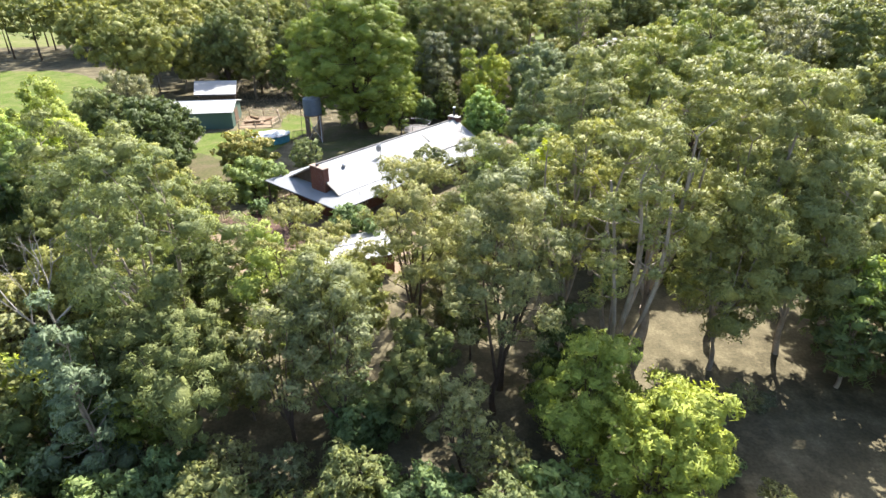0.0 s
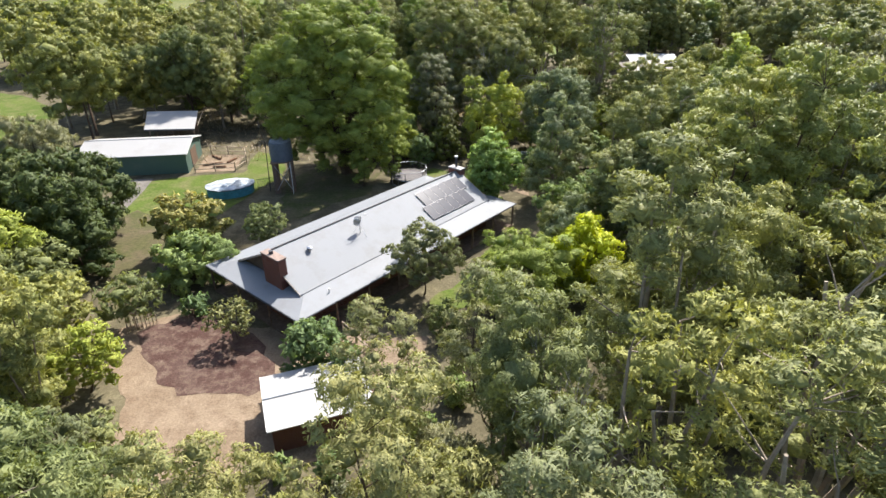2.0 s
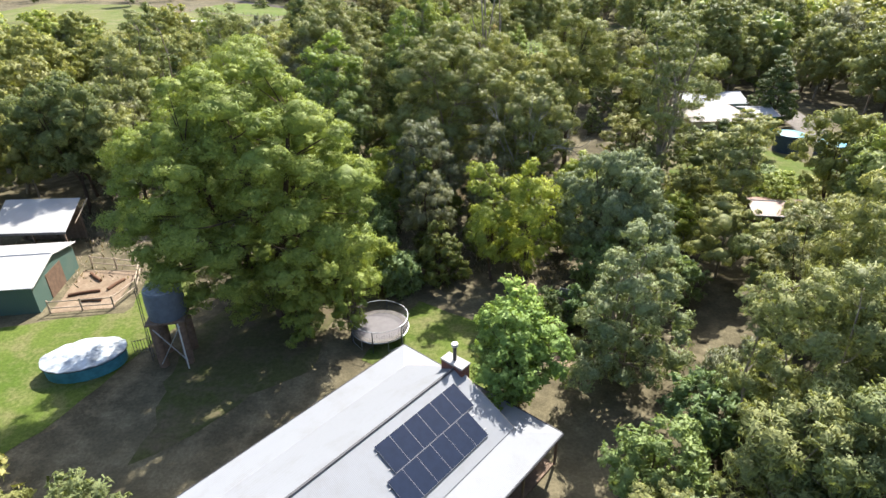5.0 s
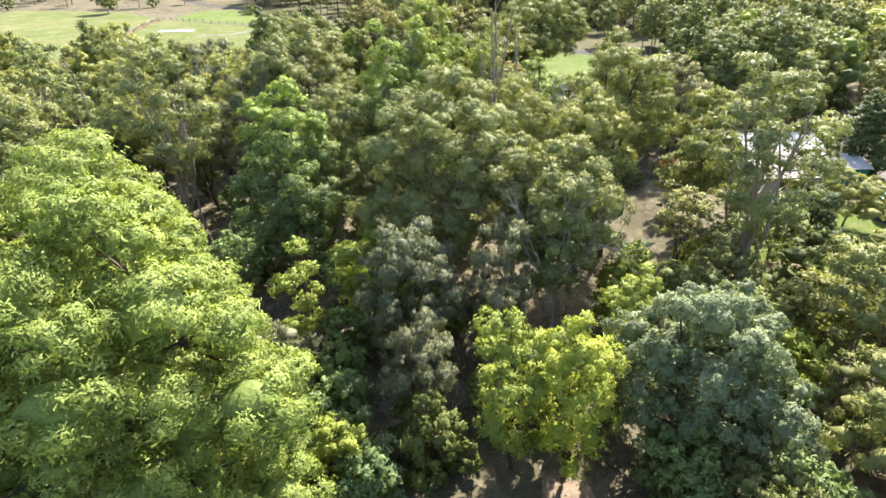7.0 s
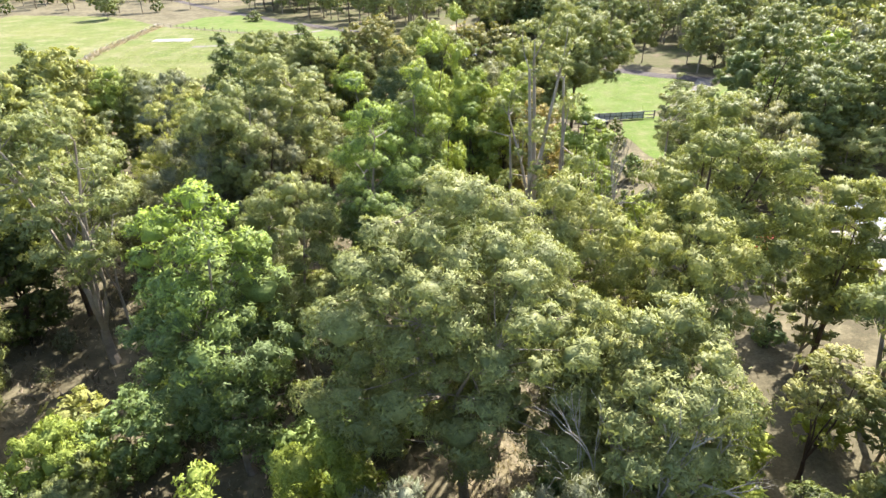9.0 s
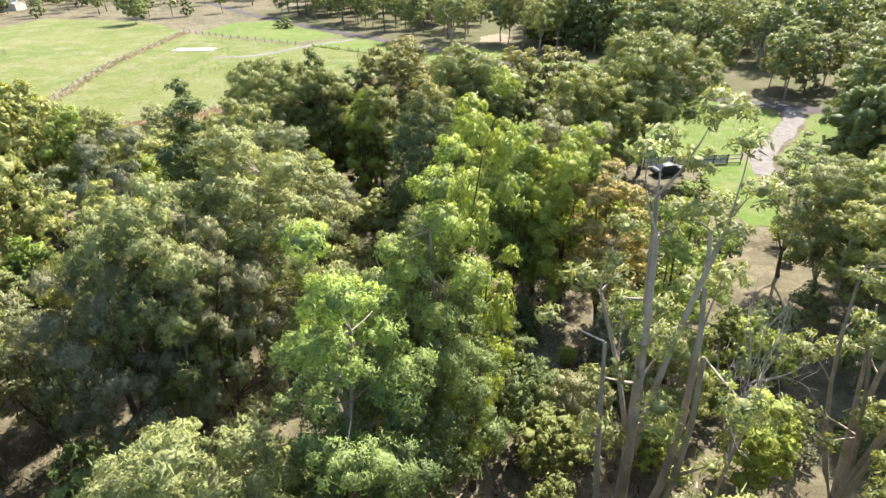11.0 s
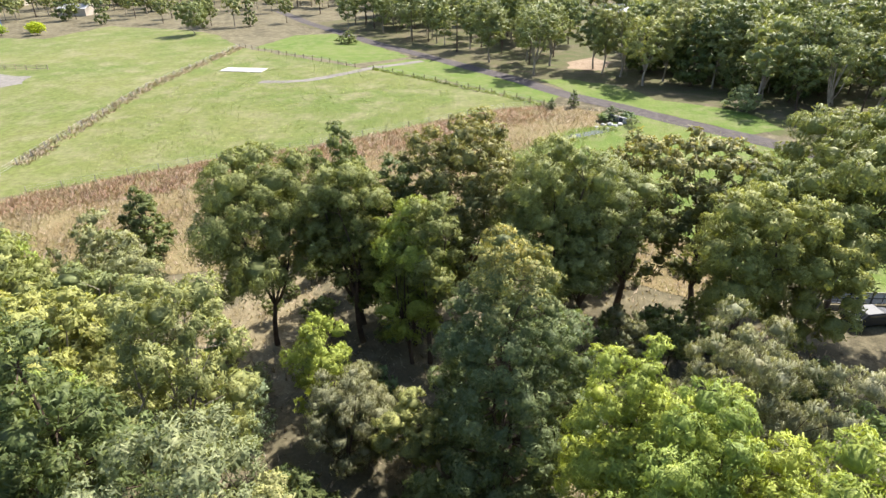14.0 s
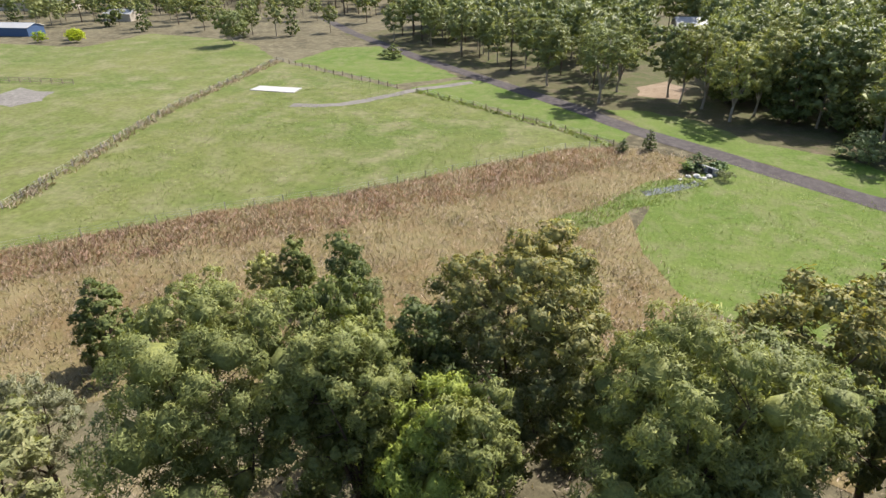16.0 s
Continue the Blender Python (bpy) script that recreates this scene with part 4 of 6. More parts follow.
plant("open_gum", 5.9, 120.5, 24.8, 3.8)
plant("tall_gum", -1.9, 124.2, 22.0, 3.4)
plant("open_gum", -37.4, 124.3, 19.1, 4.3)
plant("dead_tree", 12.0, 125.0, 15.8, 2.9)
plant("open_gum", 17.8, 125.4, 18.0, 4.0)
plant("sheoak", -18.4, 125.7, 15.7, 4.0)
plant("gum", -3.2, 126.1, 18.1, 4.0)
plant("gum", -17.1, 126.8, 18.7, 3.9)
plant("lime_gum", -0.3, 127.2, 23.6, 2.8)
plant("sheoak", -14.6, 129.1, 16.6, 4.2)
plant("dark_tree", 48.5, 130.9, 12.0, 3.9)
plant("open_gum", -22.6, 131.8, 16.9, 4.2)
plant("gum", -13.1, 132.8, 19.7, 5.1)
plant("lime_gum", 12.5, 136.8, 15.1, 3.2)
plant("red_shrub", -5.0, 137.0, 9.0, 2.2)
plant("orange_tree", 8.6, 143.6, 14.4, 3.5)
plant("olive_gum", -14.7, 141.1, 17.3, 4.2)
plant("sheoak", -32.4, 141.3, 4.4, 3.6)
plant("olive_gum", -12.1, 141.5, 15.3, 3.7)
plant("dark_tree", -23.2, 142.4, 17.0, 3.7)
plant("dark_tree", -20.8, 142.5, 19.7, 5.0)
plant("sheoak", -28.1, 142.5, 16.1, 4.0)
plant("lime_gum", 14.1, 142.7, 11.7, 2.2)
plant("lime_gum", 5.5, 145.0, 16.6, 3.6)
plant("lime_gum", 2.0, 146.3, 13.0, 2.8)
plant("dark_tree", 33.5, 147.8, 19.9, 4.3)
plant("lime_gum", 1.1, 147.9, 15.7, 3.4)
plant("lime_gum", 3.8, 148.6, 14.8, 3.2)
plant("gum", -21.7, 149.0, 17.0, 3.8)
plant("lime_gum", 0.2, 151.2, 14.7, 3.2)
plant("sheoak", 7.6, 151.6, 14.6, 3.7)
plant("silver_wattle", -21.1, 152.9, 7.7, 2.2)
plant("sheoak", 4.8, 154.1, 15.1, 3.8)
plant("sheoak", -15.5, 154.5, 8.5, 2.6)
plant("gum", -11.3, 155.0, 6.6, 2.3)
plant("orange_cone", -5.7, 155.6, 17.6, 5.6)
plant("dark_tree", -51.0, 156.2, 16.7, 3.7)
plant("sheoak", -15.4, 156.6, 6.9, 3.0)
plant("lime_gum", -18.0, 157.3, 10.0, 2.4)
plant("sheoak", -45.2, 159.3, 13.3, 3.4)
plant("sheoak", -40.0, 165.2, 9.2, 2.7)
plant("forest_gum", -26.2, 165.5, 16.9, 6.0)
plant("lime_gum", -14.6, 165.7, 13.8, 3.0)
plant("forest_gum", -13.3, 166.1, 14.2, 3.2)
plant("dark_tree", 22.3, 167.0, 5.2, 1.9)
plant("forest_gum", -19.4, 167.5, 15.9, 3.7)
plant("dark_tree", 21.2, 168.0, 3.9, 2.5)
plant("forest_gum", -4.5, 168.6, 18.2, 4.8)
plant("dark_round", -20.3, 170.0, 17.1, 3.8)
plant("dark_tree", -17.1, 171.8, 15.2, 4.2)
plant("dark_tree", -22.5, 174.4, 16.8, 3.6)
plant("brown_top", -12.8, 175.4, 17.7, 6.2)
plant("brown_top", 1.2, 177.6, 16.6, 4.6)
plant("forest_gum", 10.8, 175.8, 14.5, 3.6)
plant("brown_top", 7.5, 178.4, 16.2, 4.6)
plant("forest_gum", 18.3, 178.9, 18.4, 9.0)

plant("gum", 12.6, 42.6, 14.5, 4.4)
plant("gum", 9.2, 38.6, 19.4, 4.0)
plant("gum", 17.0, 47.4, 14.0, 4.4)
plant("gum", 11.6, 47.0, 9.0, 3.6)
plant("gum", 16.7, 63.0, 12.0, 3.6)
plant("open_gum", 9.8, 28.2, 18.0, 4.2)
plant("gum", -26.0, 42.6, 13.2, 4.2)
plant("olive_gum", -8.6, 30.0, 11.8, 3.4)
plant("olive_gum", -5.0, 23.4, 12.8, 3.2)
plant("gum", 25.6, 113.0, 17.0, 2.9)
plant("gum", 21.5, 104.0, 8.0, 2.6)
plant("gum", 23.5, 99.4, 7.0, 2.4)
plant("olive_gum", 20.0, 109.0, 9.5, 2.6)
plant("gum", 29.4, 112.0, 7.4, 2.4)
plant("forest_gum", 24.6, 117.8, 15.5, 3.0)
plant("gum", 25.2, 124.2, 7.6, 2.3)
plant("forest_gum", 26.8, 121.0, 9.0, 2.5)
plant("gum", 24.4, 118.4, 10.0, 2.6)
plant("forest_gum", -2.2, 171.4, 16.5, 5.6)
plant("forest_gum", 8.5, 170.0, 15.5, 4.6)
plant("gum", 13.5, 171.5, 14.0, 4.2)
plant("dead_tree", 9.0, 101.5, 14.0, 3.2)
plant("dead_tree", -24.5, 122.5, 15.5, 3.0)
plant("dead_tree", 4.6, 32.5, 13.5, 2.6)
plant("dead_tree", -23.5, 29.0, 11.0, 3.4)
plant("dark_tree", 0.6, 90.2, 6.0, 2.6)
plant("dark_shrub", -2.6, 88.4, 4.2, 2.2)
plant("lime_gum", -4.6, 89.5, 5.2, 1.9)
plant("lime_gum", -15.0, 168.0, 13.4, 3.2)
plant("dark_tree", -36.0, 188.6, 7.0, 2.6)
plant("dark_tree", -30.6, 189.2, 7.4, 2.4)
plant("gum", -38.5, 187.2, 6.0, 2.0)
plant("dark_tree", -46.0, 176.0, 8.0, 3.0)
plant("dark_shrub", -8.2, 47.4, 4.4, 2.6)
plant("gum", -22.8, 53.0, 4.6, 2.4)
plant("dark_shrub", 4.2, 236.0, 2.6, 1.5)
plant("dark_shrub", 0.2, 235.4, 2.4, 1.2)
plant("olive_gum", 5.0, 233.0, 2.4, 1.3)
plant("dark_tree", 34.5, 115.4, 7.4, 3.0)
plant("gum", 39.0, 117.4, 7.8, 3.2)
plant("dark_shrub", -8.0, 91.0, 4.2, 2.6)
plant("dark_shrub", -5.4, 93.0, 5.0, 2.6)
plant("dark_shrub", -11.0, 93.0, 4.0, 2.4)
plant("gum", -27.5, 47.5, 7.0, 3.0)
plant("gum", -26.2, 51.0, 6.0, 2.6)
plant("lime_gum", -22.6, 46.0, 5.0, 2.4)
plant("gum", -29.5, 53.5, 6.5, 3.0)
plant("gum", -24.5, 42.0, 6.8, 2.8)
plant("olive_gum", -14.9, 51.6, 3.4, 1.9)
plant("gum", 38.5, 99.5, 6.4, 3.0)
plant("dark_shrub", 36.0, 108.0, 4.2, 2.0)
plant("dark_shrub", 41.5, 105.0, 5.0, 2.3)
plant("lime_gum", 34.0, 101.0, 6.0, 2.4)
plant("gum", 44.5, 99.0, 8.5, 3.5)
plant("gum", 27.0, 100.5, 7.0, 3.0)
plant("gum", 24.0, 90.0, 8.0, 3.4)
plant("gum", 28.2, 92.0, 4.6, 2.2)
plant("lime_gum", 22.0, 95.0, 6.6, 2.6)
plant("gum", 30.5, 87.0, 9.4, 3.6)
plant("forest_gum", 25.6, 84.0, 9.4, 3.4)

plant("open_gum", 8.5, 264, 15.5, 6.8)
plant("open_gum", -15.5, 271, 16, 6.4)
plant("gum", -2, 280, 16, 5.5)
plant("open_gum", 21, 274, 15, 6.6)
plant("open_gum", 31, 270, 14, 6.0)
plant("dark_tree", 16, 282, 14, 6.2)
plant("dark_tree", 28, 262, 10, 5.5)
plant("silver_tree", 25, 247, 6, 3.6)
plant("dark_tree", -9.3, 241, 3.2, 1.1)
plant("dark_tree", -5.2, 243.5, 4.4, 1.3)
plant("dark_tree", 1.5, 236.5, 3.4, 2.6)
plant("dark_tree", -76, 306, 5, 3.6)
plant("gum", -134, 314, 12, 6.0)
plant("gum", -28, 284, 16, 5.5)
plant("yellow_tree", -188, 303, 5.5, 3.2)
plant("yellow_tree", -194, 308, 5.0, 3.0)
plant("yellow_tree", -200, 300, 4.6, 2.6)

# ---- the rest of the wood ----
CX, CY, TURN_H = -5.9, 64.35, 49.5
HU, HV = (math.cos(radians(TURN_H)), math.sin(radians(TURN_H))), (-math.sin(radians(TURN_H)), math.cos(radians(TURN_H)))


def at_house(u, v):
    return CX + HU[0] * u + HV[0] * v, CY + HU[1] * u + HV[1] * v


OPEN_GROUND = GLADES + [[(-58, 92), (-58, 120), (-66, 138), (-142, 142), (-155, 78), (-80, 82)], PADDOCK, OVAL, RIGHT_LAWN, VERGE, VERGE_FAR, ROADSIDE, PALE_YARD, EAST_LAWN, BACK_LAWN, REEDS, HOUSE_YARD, GULLY]
# the house and its yards
OPEN_GROUND += [[at_house(u, v) for u, v in ((-17, -10.5), (17, -10.5), (16.5, 10), (-17, 10))],
                [(-22, 66), (-8, 74), (-5, 86), (-22, 96)],
                [(-28, 52), (-22, 52), (-18, 64), (-12, 72), (-9, 84), (-14, 96), (-30, 104), (-48, 102), (-48, 78), (-40, 70), (-30, 66)],
                [(-9, 76), (12, 74), (12, 82), (-6, 86)]]
# the cottage, the drive and the stand's floor
OPEN_GROUND += [[(28, 96), (58, 98), (62, 150), (50, 146), (30, 136), (26, 122)],
                [(30, 165), (38, 165), (54, 210), (46, 216), (34, 190)],
                [(14, 164), (36, 160), (50, 180), (34, 186), (18, 186)],
                [(-30, 159), (-5, 157), (-5, 188), (-30, 188)],
                DRY_CLEARING]
# the roadside
OPEN_GROUND += [[(-10, 276), (4, 276), (6, 300), (-4, 300)],
                [(-118, 300), (-60, 266), (-8, 238), (26, 226), (34, 236), (20, 262), (-8, 276), (-44, 298), (-80, 334), (-118, 334)]]
LOW_GROWTH = [[(-28, 38), (2, 38), (2, 48), (-28, 52)], [(-8, 42), (16, 42), (16, 58), (0, 58)]]
LOW_GROWTH += [[(-17, 32), (-2, 32), (-2, 42), (-17, 41)], [(4.5, 33), (13.5, 33), (14, 50), (5, 50)], [(19, 117), (30, 117), (30, 136), (19, 136)],
               [(16, 157), (31, 157), (31, 166), (16, 166)], [(-80, 162), (-38, 162), (-36, 184), (-80, 184)], [(-36, 112), (-26, 112), (-26, 122), (-36, 122)],
               [(5, 84), (12, 84), (12, 89), (5, 89)], [(-5, 284), (7, 284), (14, 384), (-10, 384)], [(-28, 152), (-20, 152), (-20, 159), (-28, 159)]]
LOW_GROWTH.append([(-35, 45), (-50, 84), (-56, 100), (-140, 102), (-120, 84), (-62, 38)])
ROAD_LINE = [(-160, 410), (-86, 326), (-44, 287), (-8, 253), (24, 230), (52, 213), (110, 200)]


def near_road(x, y, gap):
    for (x0, y0), (x1, y1) in zip(ROAD_LINE, ROAD_LINE[1:]):
        t = max(0, min(1, ((x - x0) * (x1 - x0) + (y - y0) * (y1 - y0)) / ((x1 - x0) ** 2 + (y1 - y0) ** 2)))
        if math.hypot(x - x0 - t * (x1 - x0), y - y0 - t * (y1 - y0)) < gap:
            return True
    return False


def free(x, y, r, pack):
    if near_road(x, y, 4.5) or any(inside(x, y, p) for p in OPEN_GROUND):
        return False
    return all((x - a) ** 2 + (y - b) ** 2 > (pack * (r + c)) ** 2 for a, b, c in STANDING)


def wood(seed, count, xs, ys, kinds, heights, pack, spread=(0.24, 0.34)):
    """Scatters trees over a stretch of land where there is room."""
    rng = random.Random(seed)
    for _ in range(count):
        x, y = rng.uniform(*xs), rng.uniform(*ys)
        h = rng.uniform(*heights)
        r = h * rng.uniform(*spread)
        if h > 4 and any(inside(x, y, p) for p in LOW_GROWTH):
            continue
        if free(x, y, r, pack):
            plant(rng.choice(kinds), x, y, h + level(x, y), r)


FLANK = ["gum"] * 4 + ["forest_gum"] * 3 + ["olive_gum", "sheoak", "tall_gum"]
MIXED = ["gum"] * 4 + ["forest_gum"] * 2 + ["olive_gum", "lime_gum", "sheoak", "dark_tree", "tall_gum"]
FAR = ["road_gum", "gum", "forest_gum", "forest_gum", "dark_tree"]
wood(10, 300, (-34, 8), (21.5, 38), MIXED + ["olive_gum", "olive_gum"], (5.5, 9.5), 0.46, (0.32, 0.42))
wood(15, 170, (-34, 6), (12, 21.5), ["dark_shrub", "gum", "olive_gum", "dark_shrub"], (2.5, 5.5), 0.48, (0.4, 0.5))
wood(11, 240, (24, 42), (16, 184), MIXED, (9, 15), 0.46, (0.27, 0.36))
wood(12, 240, (-42, -24), (16, 162), MIXED, (9, 15), 0.46, (0.27, 0.36))
wood(1, 700, (-26, 26), (38, 184), ["gum", "forest_gum", "dark_tree", "sheoak", "dark_shrub", "lime_gum"], (3, 7), 0.56, (0.36, 0.48))
wood(2, 380, (-36, 36), (16, 184), ["dark_shrub", "olive_gum", "lime_gum", "sheoak", "dark_shrub"], (1.2, 3.2), 0.6, (0.42, 0.55))
wood(13, 260, (-120, -36), (42, 98), ["gum", "lime_gum", "dark_shrub"], (2.5, 4.0), 0.6, (0.55, 0.7))
far_wood("west_wood", 3, 620, (-86, -40), (10, 178), FLANK, (10, 17), 0.5, 0.52, "dense grey-green eucalyptus wood west of the house")
far_wood("outer_west_wood", 13, 500, (-140, -86), (10, 178), FLANK, (10, 17), 0.55, 1.0, "grey-green eucalyptus wood west of the clearing")
far_wood("east_wood", 4, 600, (40, 76), (10, 232), FLANK, (10, 17), 0.5, 0.5, "dense grey-green eucalyptus wood east of the house")
far_wood("outer_east_wood", 14, 360, (76, 115), (10, 232), FLANK, (10, 17), 0.55, 1.0, "grey-green eucalyptus wood beyond the neighbour's drive")
# shade-loving growth below the tall stand
rng_stand = random.Random(31)
for _ in range(90):
    x, y = rng_stand.uniform(-30, 15), rng_stand.uniform(160, 186)
    h = rng_stand.choice((1.2, 1.6, 2.2, 3.0))
    if all((x - a) ** 2 + (y - b) ** 2 > (0.5 * h * 0.4 + 0.32 * c) ** 2 for a, b, c in STANDING):
        plant(rng_stand.choice(("dark_shrub", "dark_shrub", "gum", "dark_tree", "forest_gum")), x, y, h, h * 0.48)
wood(5, 240, (-75, 60), (246, 290), ["road_gum", "gum", "open_gum", "open_gum", "gum", "dark_tree"], (10, 17), 0.44, (0.27, 0.38))
far_wood("north_wood", 6, 1000, (-90, 190), (250, 400), ["road_gum", "gum", "gum", "olive_gum", "forest_gum"], (11, 18), 0.43, 0.95, "distant woodland beyond the country road")
far_wood("horizon_wood", 7, 600, (-480, 420), (400, 640), FAR, (12, 19), 0.46, 1.7, "distant belt of trees on the horizon")
far_wood("paddock_wood", 8, 260, (-420, -115), (326, 480), FAR, (8, 15), 0.5, 1.2, "scattered trees behind the paddock")


# ---- the house ----
def homestead():
    h = thing("homestead", CX, CY, 0, TURN_H, "long low farmhouse with pale corrugated iron roof and brick chimney", "house")
    L, B, l, b, ze, zs, zr = 13.25, 6.05, 11.1, 4.05, 2.45, 2.92, 5.0

    def sheet(name, mat, *c):
        return part(name, slab(bmesh.new(), c, 0.035), mat, h)
    sheet("roof_slope", ROOF, (-l - 0.35, 0, zr), (-l - 0.35, -b, zs), (l + 0.35, -b, zs), (l + 0.35, 0, zr))
    sheet("roof_slope", ROOF, (l + 0.35, 0, zr), (l + 0.35, b, zs), (-l - 0.35, b, zs), (-l - 0.35, 0, zr))
    e = 0.05
    sheet("veranda_roof", ROOF, (-l, -b + 0.05, zs - e), (-L, -B, ze), (L, -B, ze), (l, -b + 0.05, zs - e))
    sheet("veranda_roof", ROOF, (l, b - 0.05, zs - e), (L, B, ze), (-L, B, ze), (-l, b - 0.05, zs - e))
    sheet("veranda_roof", ROOF_B, (-l, b - 0.05, zs - e), (-L, B, ze), (-L, -B, ze), (-l, -b + 0.05, zs - e))
    sheet("veranda_roof", ROOF_B, (l, -b + 0.05, zs - e), (L, -B, ze), (L, B, ze), (l, b - 0.05, zs - e))
    part("ridge_cap", piped((((-l - 0.38, 0, zr + 0.02), (l + 0.38, 0, zr + 0.02)), 0.08), sides=8), plain("ridge_flashing", (0.07, 0.07, 0.075), 0.6), h, "dark ridge flashing")
    for s in (-1, 1):
        bm = bmesh.new()
        f = [bm.verts.new((s * (l + d), y, z)) for d in (0.0, -0.12) for y, z in ((-b + 0.1, zs - 0.03), (b - 0.1, zs - 0.03), (0, zr - 0.08))]
        for q in ((0, 1, 2), (5, 4, 3), (0, 3, 4, 1), (1, 4, 5, 2), (2, 5, 3, 0)):
            bm.faces.new([f[i] for i in q])
        bmesh.ops.recalc_face_normals(bm, faces=bm.faces)
        part("gable_infill", bm, WALL_DARK, h, "dark boarded gable end")
        for t in (-1, 1):
            part("barge_board", slab(bmesh.new(), ((s * (l + 0.36), 0, zr - 0.01), (s * (l + 0.42), 0, zr - 0.01), (s * (l + 0.42), t * b, zs - 0.01), (s * (l + 0.36), t * b, zs - 0.01)), 0.16), GREY_TIMBER, h)
    for y in (-B, B):
        part("gutter", piped((((-L, y * 1.008, ze - 0.05), (L, y * 1.008, ze - 0.05)), 0.055)), DARK_METAL, h)
    for x in (-L, L):
        part("gutter", piped((((x * 1.004, -B, ze - 0.05), (x * 1.004, B, ze - 0.05)), 0.055)), DARK_METAL, h)
    part("wall", boxed((-l, -b, 0, l, -b + 0.25, zs - 0.1)), BRICK, h)
    part("wall", boxed((-l, b - 0.25, 0, l, b, zs - 0.1)), BRICK, h)
    part("wall", boxed((-l, -b + 0.25, 0, -l + 0.25, b - 0.25, zs - 0.1)), BRICK, h)
    part("wall", boxed((l - 0.25, -b + 0.25, 0, l, b - 0.25, zs - 0.1)), BRICK, h)
    part("veranda_floor", boxed((-L + 0.2, -B + 0.2, -0.2, L - 0.2, B - 0.2, 0.12)), TIMBER, h)
    for i in range(9):
        x = -L + 0.25 + i * (2 * L - 0.5) / 8
        for y in (-B + 0.15, B - 0.15):
            part("post", boxed((x - 0.06, y - 0.06, 0.12, x + 0.06, y + 0.06, ze - 0.06)), TIMBER, h)
    for y in (-2.0, 2.0):
        for x in (-L + 0.25, L - 0.25):
            part("post", boxed((x - 0.06, y - 0.06, 0.12, x + 0.06, y + 0.06, ze - 0.06)), TIMBER, h)
    for y in (-B + 0.15, B - 0.15):
        part("veranda_beam", boxed((-L + 0.2, y - 0.05, ze - 0.19, L - 0.2, y + 0.05, ze - 0.06)), TIMBER, h)
    for x in (-8.6, -5.2, -1.6, 2.2, 5.6, 9.0):
        for y, s in ((-b, -1), (b, 1)):
            w = part("window", boxed((x - 0.75, y - 0.06 if s < 0 else y + 0.005, 0.9, x + 0.75, y - 0.005 if s < 0 else y + 0.06, 2.1)), CREAM, h)
            part("pane", boxed((x - 0.66, y - 0.075 if s < 0 else y + 0.06, 0.98, x + 0.66, y - 0.06 if s < 0 else y + 0.075, 2.02)), GLASS, w)
    # west chimney stands against the gable
    c = part("chimney", boxed((-l - 0.68, -2.25, 0.12, -l - 0.02, -0.15, 5.15)), BRICK, h, "broad red brick chimney")
    part("chimney_cap", boxed((-l - 0.74, -2.31, 5.15, -l + 0.04, -0.09, 5.27), bevel=0.02), plain("worn_cap", (0.24, 0.18, 0.15), 0.9), c, "worn brick coping")
    part("chimney_pot", piped((((-l - 0.35, -0.95, 5.27), (-l - 0.35, -0.95, 5.5)), 0.16), sides=12), DARK_METAL, c)
    c = part("chimney", boxed((l + 0.05, -0.6, 0.12, l + 0.75, 0.9, 5.2)), BRICK, h, "red brick chimney")
    part("chimney_cap", boxed((l, -0.65, 5.2, l + 0.8, 0.95, 5.32), bevel=0.02), CONCRETE, c)
    part("flue", piped((((l + 0.4, 0.2, 5.32), (l + 0.4, 0.2, 6.3)), 0.11), sides=10), DARK_METAL, c, "black steel flue")
    part("cowl", piped((((l + 0.4, 0.2, 6.3), (l + 0.4, 0.2, 6.48)), 0.19), sides=10), METAL, c)
    # roof vent
    bm = piped((((-8.3, -1.3, 4.2), (-8.3, -1.3, 4.5)), 0.12), sides=12)
    tube(bm, [(-8.3, -1.3, 4.48), (-8.3, -1.3, 4.6), (-8.3, -1.3, 4.72)], [0.2, 0.24, 0.1], 12)
    part("roof_ventilator", bm, METAL, h, "round galvanised whirlybird vent")
    part("waste_pipe", piped((((-9.6, -5.0, 2.6), (-9.6, -5.0, 3.0)), 0.05), sides=8), WHITE, h)


def on_roof(u, v, up=0.0):
    """A point over the house's south slope, in its own axes."""
    return u, v, 5.0 - abs(v) * (5.0 - 2.92) / 4.05 + up


